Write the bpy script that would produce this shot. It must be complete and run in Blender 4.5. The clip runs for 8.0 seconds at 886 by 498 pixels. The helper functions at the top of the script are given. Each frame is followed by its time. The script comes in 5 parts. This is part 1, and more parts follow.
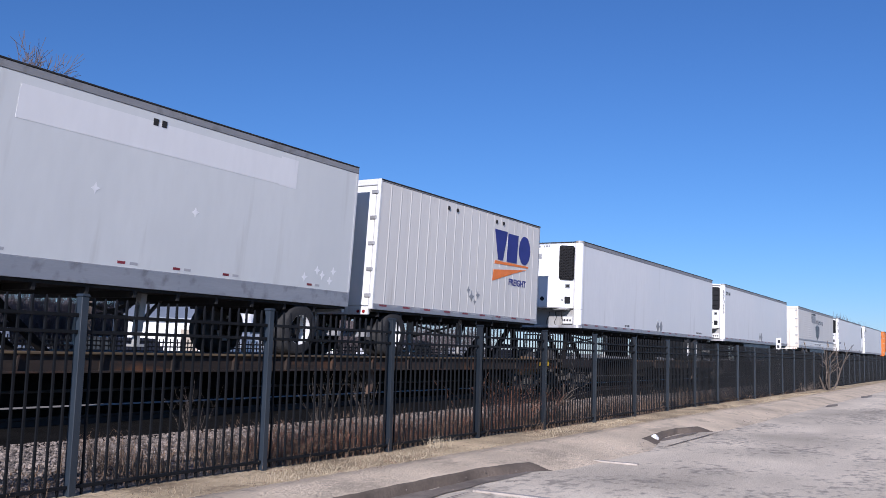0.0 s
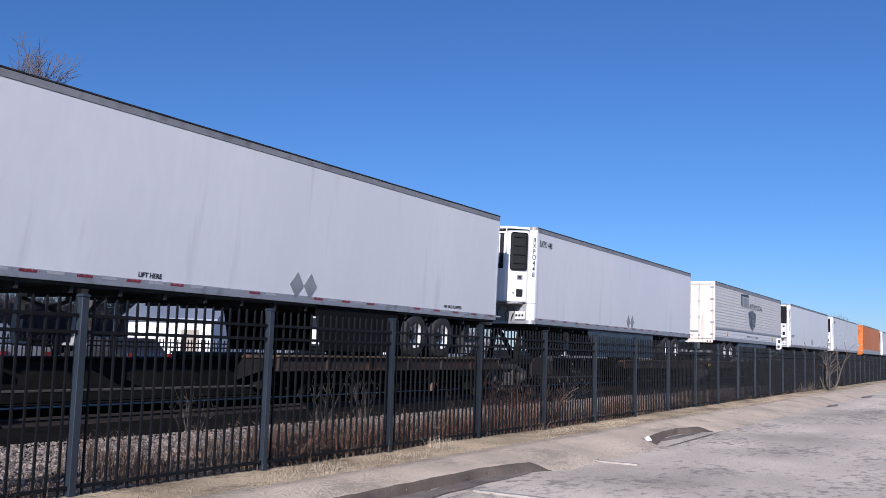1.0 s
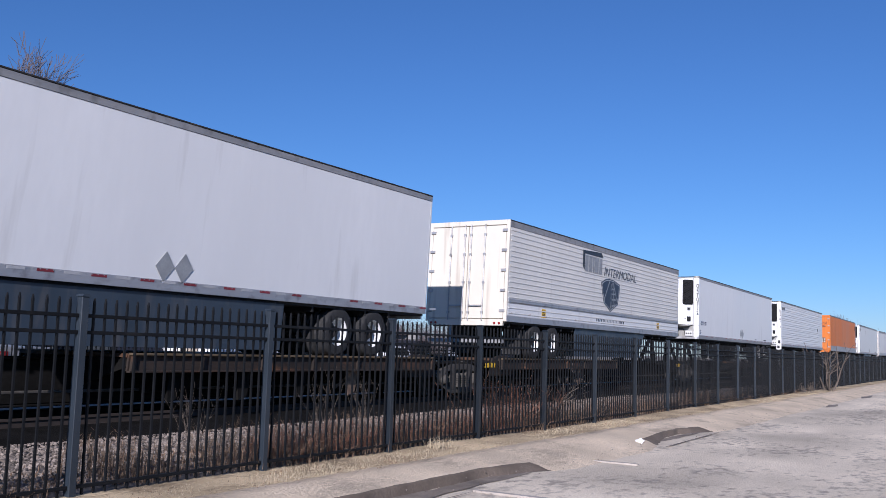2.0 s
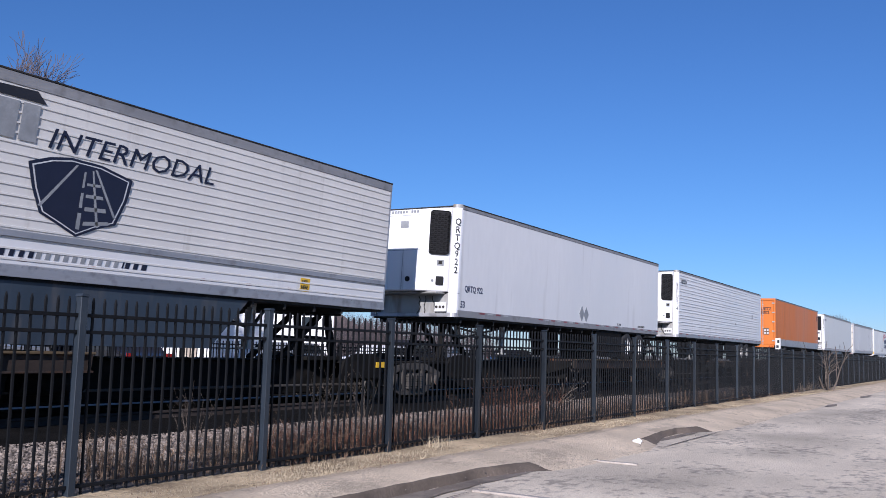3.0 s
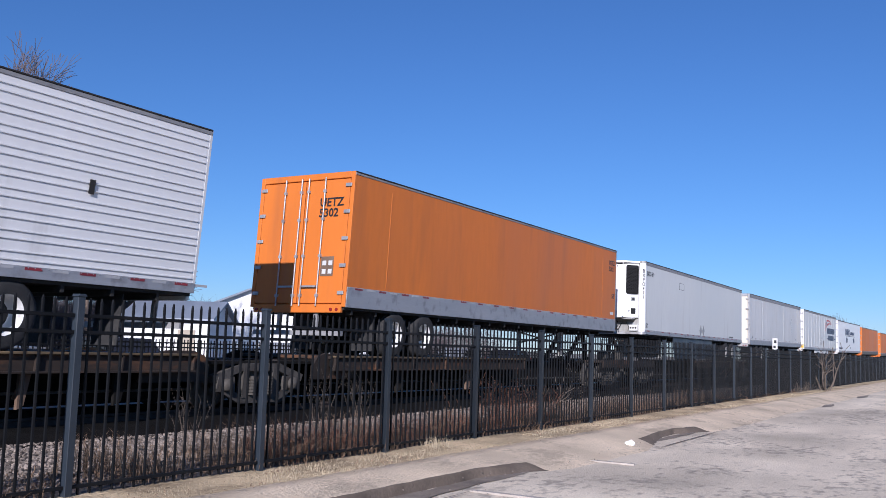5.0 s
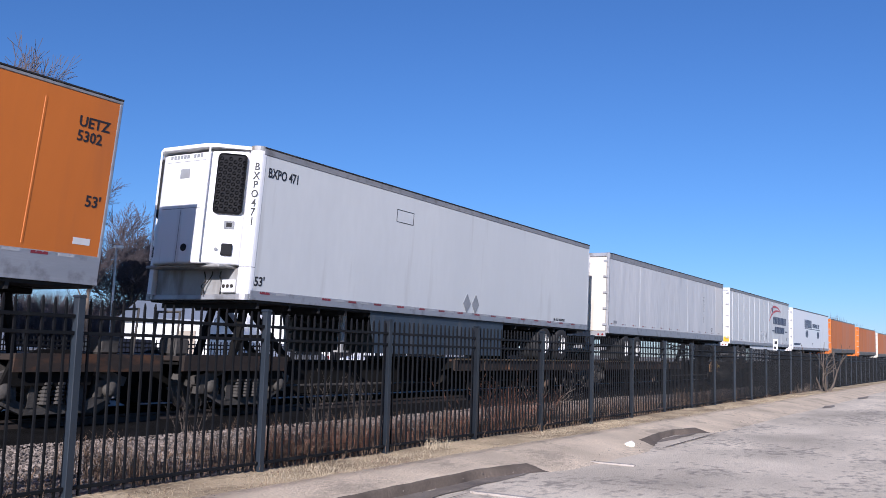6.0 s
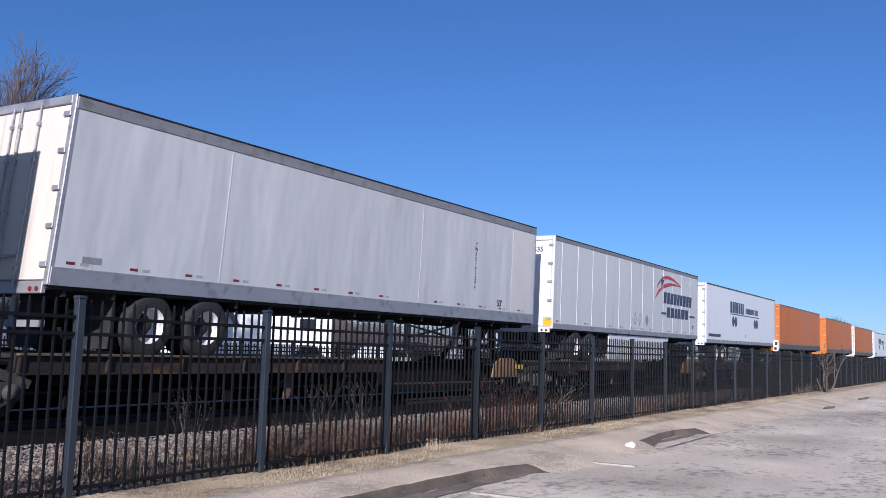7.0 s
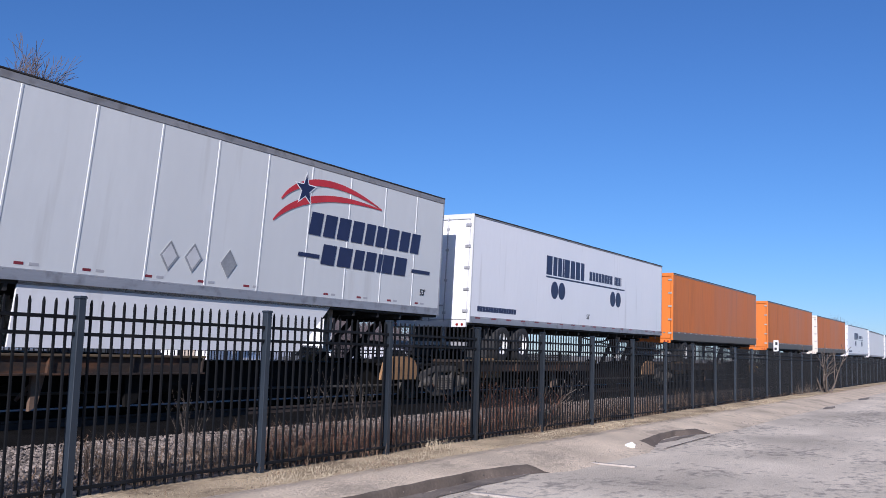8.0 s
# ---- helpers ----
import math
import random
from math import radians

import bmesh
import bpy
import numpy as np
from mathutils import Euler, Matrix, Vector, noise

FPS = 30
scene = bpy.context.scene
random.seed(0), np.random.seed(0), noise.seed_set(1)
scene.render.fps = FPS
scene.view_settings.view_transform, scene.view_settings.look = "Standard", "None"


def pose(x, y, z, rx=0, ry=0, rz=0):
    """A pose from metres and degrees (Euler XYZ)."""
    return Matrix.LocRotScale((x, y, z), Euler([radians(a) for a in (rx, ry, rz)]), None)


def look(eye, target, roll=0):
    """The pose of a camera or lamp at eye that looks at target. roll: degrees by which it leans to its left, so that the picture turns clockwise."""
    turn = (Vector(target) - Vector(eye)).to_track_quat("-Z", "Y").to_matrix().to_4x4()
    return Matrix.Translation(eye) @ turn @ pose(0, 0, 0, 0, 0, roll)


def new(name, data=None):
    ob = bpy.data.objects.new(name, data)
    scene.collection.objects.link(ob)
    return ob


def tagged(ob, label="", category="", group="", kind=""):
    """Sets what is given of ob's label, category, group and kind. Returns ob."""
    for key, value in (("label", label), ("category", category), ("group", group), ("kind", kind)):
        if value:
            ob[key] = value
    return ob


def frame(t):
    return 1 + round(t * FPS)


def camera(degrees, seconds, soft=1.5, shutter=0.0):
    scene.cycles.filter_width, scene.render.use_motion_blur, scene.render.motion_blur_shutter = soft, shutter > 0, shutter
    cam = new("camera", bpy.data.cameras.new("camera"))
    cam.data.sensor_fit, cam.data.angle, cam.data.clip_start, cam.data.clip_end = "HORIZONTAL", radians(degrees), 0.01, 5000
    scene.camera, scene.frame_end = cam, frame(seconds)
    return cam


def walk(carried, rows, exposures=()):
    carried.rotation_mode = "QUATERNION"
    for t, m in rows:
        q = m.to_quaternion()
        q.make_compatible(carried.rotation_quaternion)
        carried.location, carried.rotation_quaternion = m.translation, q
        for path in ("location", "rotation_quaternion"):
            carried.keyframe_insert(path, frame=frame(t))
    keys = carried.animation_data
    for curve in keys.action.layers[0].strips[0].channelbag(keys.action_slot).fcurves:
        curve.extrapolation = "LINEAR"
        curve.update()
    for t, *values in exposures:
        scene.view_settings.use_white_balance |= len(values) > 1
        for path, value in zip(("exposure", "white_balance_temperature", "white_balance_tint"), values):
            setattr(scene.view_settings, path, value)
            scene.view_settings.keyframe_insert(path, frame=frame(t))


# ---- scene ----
cam = camera(51.51, 8.0, 0.65, 1.0)
# the clip's camera reads its picture from top to bottom while the train passes
scene.cycles.rolling_shutter_type, scene.cycles.rolling_shutter_duration = "TOP", 0.01
EYE = (0.0, 0.0, 1.372)


def aim(dyaw=0.0, dpitch=0.0):
    yaw, pitch = radians(-59.359 + dyaw), radians(6.198 + dpitch)
    way = Vector((-math.sin(yaw) * math.cos(pitch), math.cos(yaw) * math.cos(pitch), math.sin(pitch)))
    return look(EYE, Vector(EYE) + way * 10, 1.695)


# a nearly still camera: it sways by a tenth of a degree
PATH = [(0.0, aim(0.106, 0.0)), (1.0, aim(0.124, 0.01)), (1.5, aim(0.124, 0.018)), (3.0, aim(0.07, 0.0)), (3.5, aim(0.0, 0.0)),
        (4.5, aim(-0.088, 0.0)), (6.0, aim(-0.07, 0.08)), (7.0, aim(-0.042, 0.12)), (8.0, aim(-0.035, 0.14))]
walk(cam, PATH, [(0.0, 0.33, 5560, 19), (1.5, 0.27, 5540, 19), (3.0, 0.33, 5560, 19), (4.5, 0.33, 5560, 19), (5.4, 0.39, 5560, 19), (6.0, 0.44, 5600, 19), (6.5, 0.31, 5560, 19), (8.0, 0.33, 5560, 19)])

# ---- light: low winter sun from the camera's side, behind to the left ----
SUN_WAY = Vector((1.5, 0.50, -0.667)).normalized()
world = bpy.data.worlds.new("sky")
scene.world = world
world.use_nodes = True
sky = world.node_tree.nodes.new("ShaderNodeTexSky")
sky.sky_type = "NISHITA"
sky.sun_disc = False
sky.sun_elevation = math.asin(-SUN_WAY.z)
sky.sun_rotation = math.atan2(-SUN_WAY.x, -SUN_WAY.y)
sky.air_density, sky.dust_density, sky.ozone_density = 1.0, 0.0, 8.1
background = world.node_tree.nodes["Background"]
background.inputs["Strength"].default_value = 0.074
world.node_tree.links.new(sky.outputs[0], background.inputs["Color"])
sun_data = bpy.data.lights.new("sun", "SUN")
sun_data.energy, sun_data.angle, sun_data.color = 5.0, radians(0.5), (1.0, 0.905, 0.775)
sun = new("sun", sun_data)
sun.matrix_world = look((-30, -10, 14), Vector((-30, -10, 14)) + SUN_WAY)


# ---- materials ----
def mat(name, color, rough=0.6, metal=0.0, var=0.25, scale=1.5, fine=30.0, bump=0.15, stretch=(1, 1, 1), dirt=None, dirt_amount=0.0,
        dirt_stretch=(1, 1, 1), dirt_scale=2.0, rand=0.0, island=0.0, spec=0.4, dirt_edge=None, dirt_fine=0.0, dent=0.0, dirt_weight=0.5):
    m = bpy.data.materials.new(name)
    m.use_nodes = True
    n, l = m.node_tree.nodes, m.node_tree.links
    b = n["Principled BSDF"]
    b.inputs["Roughness"].default_value, b.inputs["Metallic"].default_value = rough, metal
    b.inputs["Specular IOR Level"].default_value = spec
    tc = n.new("ShaderNodeTexCoord")

    def noise_at(sc, st, detail=4.0):
        mp = n.new("ShaderNodeMapping")
        mp.inputs["Scale"].default_value = st
        l.new(tc.outputs["Object"], mp.inputs["Vector"])
        t = n.new("ShaderNodeTexNoise")
        t.inputs["Scale"].default_value, t.inputs["Detail"].default_value = sc, detail
        l.new(mp.outputs[0], t.inputs["Vector"])
        return t.outputs["Fac"]

    def mixed(fac, a, c, mode="MIX"):
        x = n.new("ShaderNodeMix")
        x.data_type, x.blend_type = "RGBA", mode
        if isinstance(fac, float):
            x.inputs[0].default_value = fac
        else:
            l.new(fac, x.inputs[0])
        for s, v in ((6, a), (7, c)):
            if isinstance(v, tuple):
                x.inputs[s].default_value = (*v, 1.0)
            else:
                l.new(v, x.inputs[s])
        return x.outputs[2]

    def ramp(v, lo, hi, to_lo=0.0, to_hi=1.0):
        r = n.new("ShaderNodeMapRange")
        r.inputs[1].default_value, r.inputs[2].default_value, r.inputs[3].default_value, r.inputs[4].default_value = lo, hi, to_lo, to_hi
        l.new(v, r.inputs[0])
        return r.outputs[0]

    big, small = noise_at(scale, stretch), noise_at(fine, stretch, 3.0)
    low = tuple(c * (1 - var) for c in color)
    high = tuple(min(1.0, c * (1 + var)) for c in color)
    col = mixed(ramp(big, 0.3, 0.7), low, high)
    col = mixed(ramp(small, 0.3, 0.7, 0.0, 0.5), col, mixed(0.5, col, low, "MULTIPLY") if var > 0.3 else low)
    if dirt:
        d = noise_at(dirt_scale, dirt_stretch, 6.0)
        if dirt_fine:
            e = n.new("ShaderNodeMath")
            e.operation = "MULTIPLY_ADD"
            l.new(noise_at(dirt_fine, (0.6, 1, 1), 5.0), e.inputs[0])
            e.inputs[1].default_value = dirt_weight
            l.new(d, e.inputs[2])
            f = n.new("ShaderNodeMath")
            f.operation = "SUBTRACT"
            l.new(e.outputs[0], f.inputs[0])
            f.inputs[1].default_value = dirt_weight * 0.5
            d = f.outputs[0]
        col = mixed(ramp(d, *(dirt_edge or (0.62 - 0.3 * dirt_amount, 0.75)), 0.0, min(0.9, 0.3 + dirt_amount)), col, dirt)
    if rand:
        oi = n.new("ShaderNodeObjectInfo")
        col = mixed(ramp(oi.outputs["Random"], 0.0, 1.0, 0.0, rand), col, low, "MULTIPLY")
    if island:
        g = n.new("ShaderNodeNewGeometry")
        col = mixed(ramp(g.outputs["Random Per Island"], 0.0, 1.0, 0.0, island), col, tuple(c * 0.25 for c in color))
    l.new(col, b.inputs["Base Color"])
    if bump:
        bp = n.new("ShaderNodeBump")
        bp.inputs["Strength"].default_value, bp.inputs["Distance"].default_value = bump, 0.02
        l.new(small, bp.inputs["Height"])
        l.new(bp.outputs[0], b.inputs["Normal"])
        if dent:
            bd = n.new("ShaderNodeBump")
            bd.inputs["Strength"].default_value, bd.inputs["Distance"].default_value = dent, 0.06
            l.new(noise_at(1.0, (1.3, 1, 0.45), 2.0), bd.inputs["Height"])
            l.new(bd.outputs[0], bp.inputs["Normal"])
        l.new(ramp(big, 0.3, 0.7, max(0.05, rough - 0.08), min(1.0, rough + 0.08)), b.inputs["Roughness"])
    return m


GRIME = (0.30, 0.28, 0.25)
WHITE_DULL = mat("dull_white_paint", (0.60, 0.615, 0.605), 0.5, 0, 0.05, 0.5, 6, 0.03, (1, 1, 0.3), GRIME, 0.03, (3, 3, 0.25), 0.9, dent=0.12)
WHITE = mat("white_paint", (0.70, 0.70, 0.695), 0.42, 0, 0.05, 0.5, 6, 0.03, (1, 1, 0.3), GRIME, 0.02, (3, 3, 0.25), 0.9, dent=0.07)
WHITE_CLEAN = mat("clean_white_paint", (0.80, 0.80, 0.80), 0.35, 0, 0.03, 0.6, 8, 0.02, (1, 1, 0.3), GRIME, 0.03, (4, 4, 0.3), 1.0)
WHITE_OLD = mat("weathered_white_paint", (0.585, 0.59, 0.585), 0.5, 0, 0.08, 0.6, 5, 0.05, (1, 1, 0.3), (0.34, 0.31, 0.27), 0.06, (4, 4, 0.3), 1.2, dent=0.7)
BEIGE = mat("aged_beige_paint", (0.655, 0.635, 0.595), 0.5, 0, 0.07, 0.6, 5, 0.05, (1, 1, 0.3), (0.33, 0.29, 0.24), 0.06, (4, 4, 0.3), 1.2)
CREAM = mat("cream_paint", (0.64, 0.595, 0.51), 0.5, 0, 0.06, 0.6, 5, 0.05, (1, 1, 0.3), (0.24, 0.19, 0.14), 0.15, (4, 4, 0.3), 1.2)
ORANGE = mat("orange_paint", (0.56, 0.155, 0.018), 0.5, 0, 0.10, 0.5, 6, 0.04, (1, 1, 0.25), (0.33, 0.105, 0.03), 0.2, (2, 2, 0.25), 1.0, dirt_edge=(0.52, 0.75))
BAND_DARK = mat("dark_lower_band", (0.12, 0.112, 0.098), 0.6, 0, 0.2, 1, 12, 0.05, (1, 1, 2))
ALU = mat("dull_aluminium", (0.42, 0.42, 0.43), 0.5, 0.6, 0.12, 1.5, 20, 0.06, (0.4, 1, 3), (0.12, 0.11, 0.10), 0.3, (2, 2, 2), 2)
ALU_DARK = mat("grey_rail_metal", (0.27, 0.27, 0.275), 0.55, 0.15, 0.15, 1.5, 20, 0.06, (0.4, 1, 3), (0.10, 0.09, 0.08), 0.3, (2, 2, 2), 2)
UNDER = mat("black_undercarriage", (0.022, 0.021, 0.02), 0.75, 0, 0.4, 3, 25, 0.2, (1, 1, 1), (0.09, 0.07, 0.05), 0.25, (1, 1, 1), 3)
RUBBER = mat("tyre_rubber", (0.025, 0.025, 0.026), 0.85, 0, 0.3, 5, 40, 0.2, (1, 1, 1), (0.08, 0.075, 0.07), 0.3, (1, 1, 1), 4)
RIM = mat("white_rim", (0.68, 0.68, 0.67), 0.4, 0.1, 0.1, 4, 30, 0.05, (1, 1, 1), GRIME, 0.25, (1, 1, 1), 5)
SKIRT = mat("dark_skirt", (0.035, 0.05, 0.07), 0.45, 0, 0.2, 1, 12, 0.05, (1, 1, 0.4), (0.11, 0.10, 0.09), 0.3, (2, 2, 0.4), 2)
SKIRT_BLACK = mat("black_skirt", (0.007, 0.007, 0.0075), 0.85, 0, 0.3, 1, 12, 0.05, (1, 1, 0.4), (0.018, 0.016, 0.015), 0.2, (2, 2, 0.4), 2, spec=0.12)
GRILLE = mat("black_grille", (0.012, 0.012, 0.014), 0.8, 0, 0.3, 8, 40, 0.1)
PLATE = mat("grey_nose_plate", (0.36, 0.36, 0.35), 0.5, 0.2, 0.15, 2, 15, 0.06, (1, 1, 0.4), (0.13, 0.09, 0.05), 0.45, (1.5, 1.5, 0.4), 2.5)
BLACK_INK = mat("black_vinyl", (0.02, 0.02, 0.024), 0.45, 0, 0.2, 4, 30, 0)
INK_BLUE = mat("blue_black_vinyl", (0.012, 0.014, 0.032), 0.4, 0, 0.15, 3, 30, 0)
NAVY = mat("navy_vinyl", (0.016, 0.022, 0.07), 0.4, 0, 0.15, 3, 30, 0)
PURPLE = mat("purple_blue_vinyl", (0.022, 0.022, 0.18), 0.4, 0, 0.15, 3, 30, 0)
RED_INK = mat("red_vinyl", (0.50, 0.03, 0.035), 0.4, 0, 0.15, 3, 30, 0)
ORANGE_INK = mat("orange_vinyl", (0.80, 0.20, 0.02), 0.4, 0, 0.12, 3, 30, 0)
GREY_INK = mat("grey_vinyl", (0.26, 0.27, 0.28), 0.5, 0, 0.2, 5, 30, 0)
YELLOW = mat("yellow_label", (0.72, 0.44, 0.02), 0.5, 0, 0.15, 5, 30, 0)
TAPE_RED = mat("red_reflector", (0.25, 0.032, 0.042), 0.35, 0, 0.2, 5, 30, 0, rand=0.4)
TAPE_PALE = mat("dull_white_reflector", (0.40, 0.40, 0.41), 0.4, 0, 0.1, 5, 30, 0)
TAPE_WHITE = mat("white_reflector", (0.54, 0.54, 0.54), 0.35, 0, 0.08, 5, 30, 0)
LAMP_RED = mat("red_lamp", (0.22, 0.014, 0.014), 0.25, 0, 0.1, 5, 30, 0)
TAN_STEEL = mat("tan_painted_steel", (0.30, 0.17, 0.075), 0.7, 0, 0.25, 2, 15, 0.2, (1, 1, 1), (0.06, 0.045, 0.035), 0.4, (1, 1, 1), 3)
DUSTY = mat("dusty_tan_bracket", (0.15, 0.10, 0.07), 0.8, 0, 0.3, 4, 20, 0.2)
RUST = mat("brown_car_steel", (0.030, 0.021, 0.016), 0.8, 0, 0.4, 1.2, 14, 0.25, (0.5, 1, 1), (0.13, 0.055, 0.022), 0.5, (0.5, 1, 2.5), 1.3, dirt_edge=(0.52, 0.72), dirt_fine=5.0)
SILL_LIP = mat("worn_yellow_lip", (0.14, 0.098, 0.05), 0.65, 0, 0.4, 1.5, 16, 0.15, (0.5, 1, 1), (0.055, 0.042, 0.032), 0.6, (0.5, 1, 1), 1.3, dirt_fine=6.0)
CAR_BLACK = mat("sooty_black_steel", (0.010, 0.0095, 0.009), 0.9, 0, 0.4, 1.5, 18, 0.25, (0.6, 1, 1), (0.04, 0.032, 0.025), 0.1, (1, 1, 1), 2.0, spec=0.12)
BOGIE = mat("dusty_cast_steel", (0.075, 0.068, 0.06), 0.75, 0.1, 0.35, 3, 22, 0.3, (1, 1, 1), (0.05, 0.042, 0.035), 0.4, (1, 1, 1), 4)
RAIL_STEEL = mat("rail_steel", (0.055, 0.045, 0.04), 0.75, 0.0, 0.3, 2, 20, 0.1, (0.3, 1, 1), spec=0.06)
SLEEPER = mat("creosoted_sleeper", (0.022, 0.019, 0.017), 0.9, 0, 0.35, 2, 20, 0.3, (0.6, 4, 1), rand=0.5)
FENCE_POST = mat("blue_black_post_paint", (0.025, 0.034, 0.046), 0.4, 0, 0.2, 3, 30, 0.05, (1, 1, 0.4), (0.08, 0.09, 0.10), 0.25, (1, 1, 0.5), 3, rand=0.6)
FENCE = mat("black_fence_paint", (0.0105, 0.0115, 0.0135), 0.55, 0, 0.2, 3, 30, 0.05, (1, 1, 0.4), (0.05, 0.045, 0.04), 0.15, (1, 1, 0.5), 3, rand=0.3, spec=0.12)
LOT = mat("bleached_asphalt", (0.66, 0.575, 0.455), 0.95, 0, 0.34, 0.35, 32, 0.6, (0.7, 1.2, 1), (0.22, 0.195, 0.168), 0.4, (0.8, 1.3, 1), 0.4, dirt_edge=(0.555, 0.76), dirt_fine=9.0, spec=0.1, dirt_weight=1.05)
KERB = mat("stained_kerb_concrete", (0.68, 0.555, 0.405), 0.95, 0, 0.22, 0.8, 30, 1.0, (1, 1, 1), (0.36, 0.295, 0.22), 0.4, (0.8, 1, 1), 1.2, dirt_edge=(0.52, 0.68), dirt_fine=14.0, spec=0.15)
VERGE = mat("dry_verge_soil", (0.50, 0.395, 0.255), 0.95, 0, 0.35, 1.0, 28, 0.9, (1, 1, 1), (0.17, 0.125, 0.08), 0.4, (0.6, 1, 1), 1.8, dirt_edge=(0.5, 0.68), dirt_fine=16.0, spec=0.1)
GRAVEL = mat("gravel_bed", (0.17, 0.145, 0.125), 0.95, 0, 0.35, 1.2, 34, 1.0, (1, 1, 1), (0.05, 0.04, 0.035), 0.5, (1, 1, 1), 9)
STONES = mat("loose_ballast_stones", (0.32, 0.268, 0.228), 0.9, 0, 0.2, 3, 30, 0.3, island=0.95)
# near-black bed colour for the strip beside and under the rails
DARK_BALLAST = mat("near_black_ballast", (0.0075, 0.007, 0.0068), 0.9, 0, 0.5, 2, 30, 1.0, (1, 1, 1), (0.02, 0.0175, 0.015), 0.1, (1, 1, 1), 8, spec=0.1)
YARD = mat("yard_gravel", (0.24, 0.22, 0.19), 0.95, 0, 0.3, 0.3, 12, 0.5, (1, 1, 1), (0.16, 0.14, 0.09), 0.4, (1, 1, 1), 0.15)
FACE_DIRT = mat("dark_damp_kerb_face", (0.165, 0.132, 0.104), 0.9, 0, 0.3, 2, 26, 0.5, spec=0.1)
STAIN = mat("damp_gutter_dirt", (0.21, 0.172, 0.135), 0.85, 0, 0.35, 2, 30, 0.5, (1, 1, 1), (0.33, 0.285, 0.24), 0.4, (0.6, 1.5, 1), 2)
LINE = mat("worn_white_line", (0.47, 0.425, 0.375), 0.85, 0, 0.2, 2, 35, 0.3, (1, 1, 1), (0.36, 0.32, 0.28), 0.9, (1, 1, 1), 6, dirt_edge=(0.34, 0.62))
STRAW = mat("dry_grass", (0.58, 0.485, 0.34), 0.9, 0, 0.2, 3, 20, 0, island=0.75)
WEED = mat("dead_weed_stems", (0.26, 0.175, 0.115), 0.9, 0, 0.25, 3, 20, 0, island=0.7)
WEED_RED = mat("reddish_weed_stems", (0.24, 0.112, 0.07), 0.9, 0, 0.25, 3, 20, 0, island=0.6)
PALE_TWIG = mat("pale_bare_twigs", (0.145, 0.118, 0.096), 0.9, 0, 0.2, 3, 20, 0, island=0.5)
BARK = mat("grey_brown_bark", (0.17, 0.13, 0.10), 0.9, 0, 0.3, 2, 20, 0.4, (1, 1, 0.3))
TWIG = mat("brown_twigs", (0.115, 0.095, 0.10), 0.9, 0, 0.2, 2, 12, 0, island=0.4)
WALL_WHITE = mat("white_metal_cladding", (0.80, 0.80, 0.80), 0.5, 0, 0.05, 0.4, 5, 0.05, (3, 3, 0.4))
ROOF_GREY = mat("grey_metal_roof", (0.24, 0.27, 0.32), 0.45, 0.2, 0.15, 0.5, 6, 0.1, (2, 0.4, 1))
ROOF_BROWN = mat("brown_shingles", (0.16, 0.12, 0.10), 0.9, 0, 0.25, 0.8, 14, 0.3)
SIDING = mat("tan_siding", (0.36, 0.31, 0.25), 0.8, 0, 0.1, 0.5, 8, 0.1, (0.3, 0.3, 4))
GLASS = mat("dark_glass", (0.02, 0.025, 0.03), 0.08, 0, 0.1, 2, 20, 0, spec=0.8)
PAINTS = {"white": mat("white_car_paint", (0.75, 0.75, 0.76), 0.25, 0, 0.04, 1, 10, 0.0), "silver": mat("silver_car_paint", (0.42, 0.43, 0.45), 0.3, 0.5, 0.06, 1, 10, 0.0),
          "black": mat("black_car_paint", (0.02, 0.02, 0.024), 0.2, 0, 0.1, 1, 10, 0.0), "red": mat("red_car_paint", (0.34, 0.03, 0.03), 0.28, 0, 0.08, 1, 10, 0.0)}
WOOD_POLE = mat("weathered_pole_wood", (0.20, 0.16, 0.125), 0.9, 0, 0.25, 2, 20, 0.3, (1, 1, 0.2))
PLASTIC = mat("white_plastic_bag", (0.82, 0.82, 0.82), 0.4, 0, 0.06, 8, 40, 0.2)
SIGN_WHITE = mat("white_sign_face", (0.62, 0.62, 0.61), 0.5, 0, 0.06, 6, 30, 0.02)
HILL = mat("far_winter_woods", (0.115, 0.09, 0.08), 0.95, 0, 0.35, 0.15, 2.5, 0.6)


# ---- mesh helpers ----
def mesh_object(name, bm, material, smooth=False):
    me = bpy.data.meshes.new(name)
    bm.normal_update()
    bm.to_mesh(me)
    bm.free()
    for p in me.polygons:
        p.use_smooth = smooth
    for m in material if isinstance(material, (list, tuple)) else (material,):
        me.materials.append(m)
    return new(name, me)


def part(name, bm, material, parent, label="", smooth=False):
    ob = mesh_object(name, bm, material, smooth)
    ob.parent = parent
    return tagged(ob, label)


def share(name, ob, parent, m):
    """Another object on the same mesh."""
    o = new(name, ob.data)
    o.parent = parent
    o.matrix_basis = m
    return o


def empty(name, m=None):
    ob = new(name)
    ob.empty_display_size = 0.3
    if m is not None:
        ob.matrix_basis = m
    return ob


def box(bm, x0, x1, y0, y1, z0, z1, bevel=0.0, segments=1):
    r = bmesh.ops.create_cube(bm, size=1.0, matrix=Matrix.Translation(((x0 + x1) / 2, (y0 + y1) / 2, (z0 + z1) / 2)) @ Matrix.Diagonal((x1 - x0, y1 - y0, z1 - z0, 1)))
    if bevel:
        edges = list({e for v in r["verts"] for e in v.link_edges})
        bmesh.ops.bevel(bm, geom=edges, offset=bevel, segments=segments, affect="EDGES", profile=0.5)
    return bm


def boxed(*a, **k):
    return box(bmesh.new(), *a, **k)


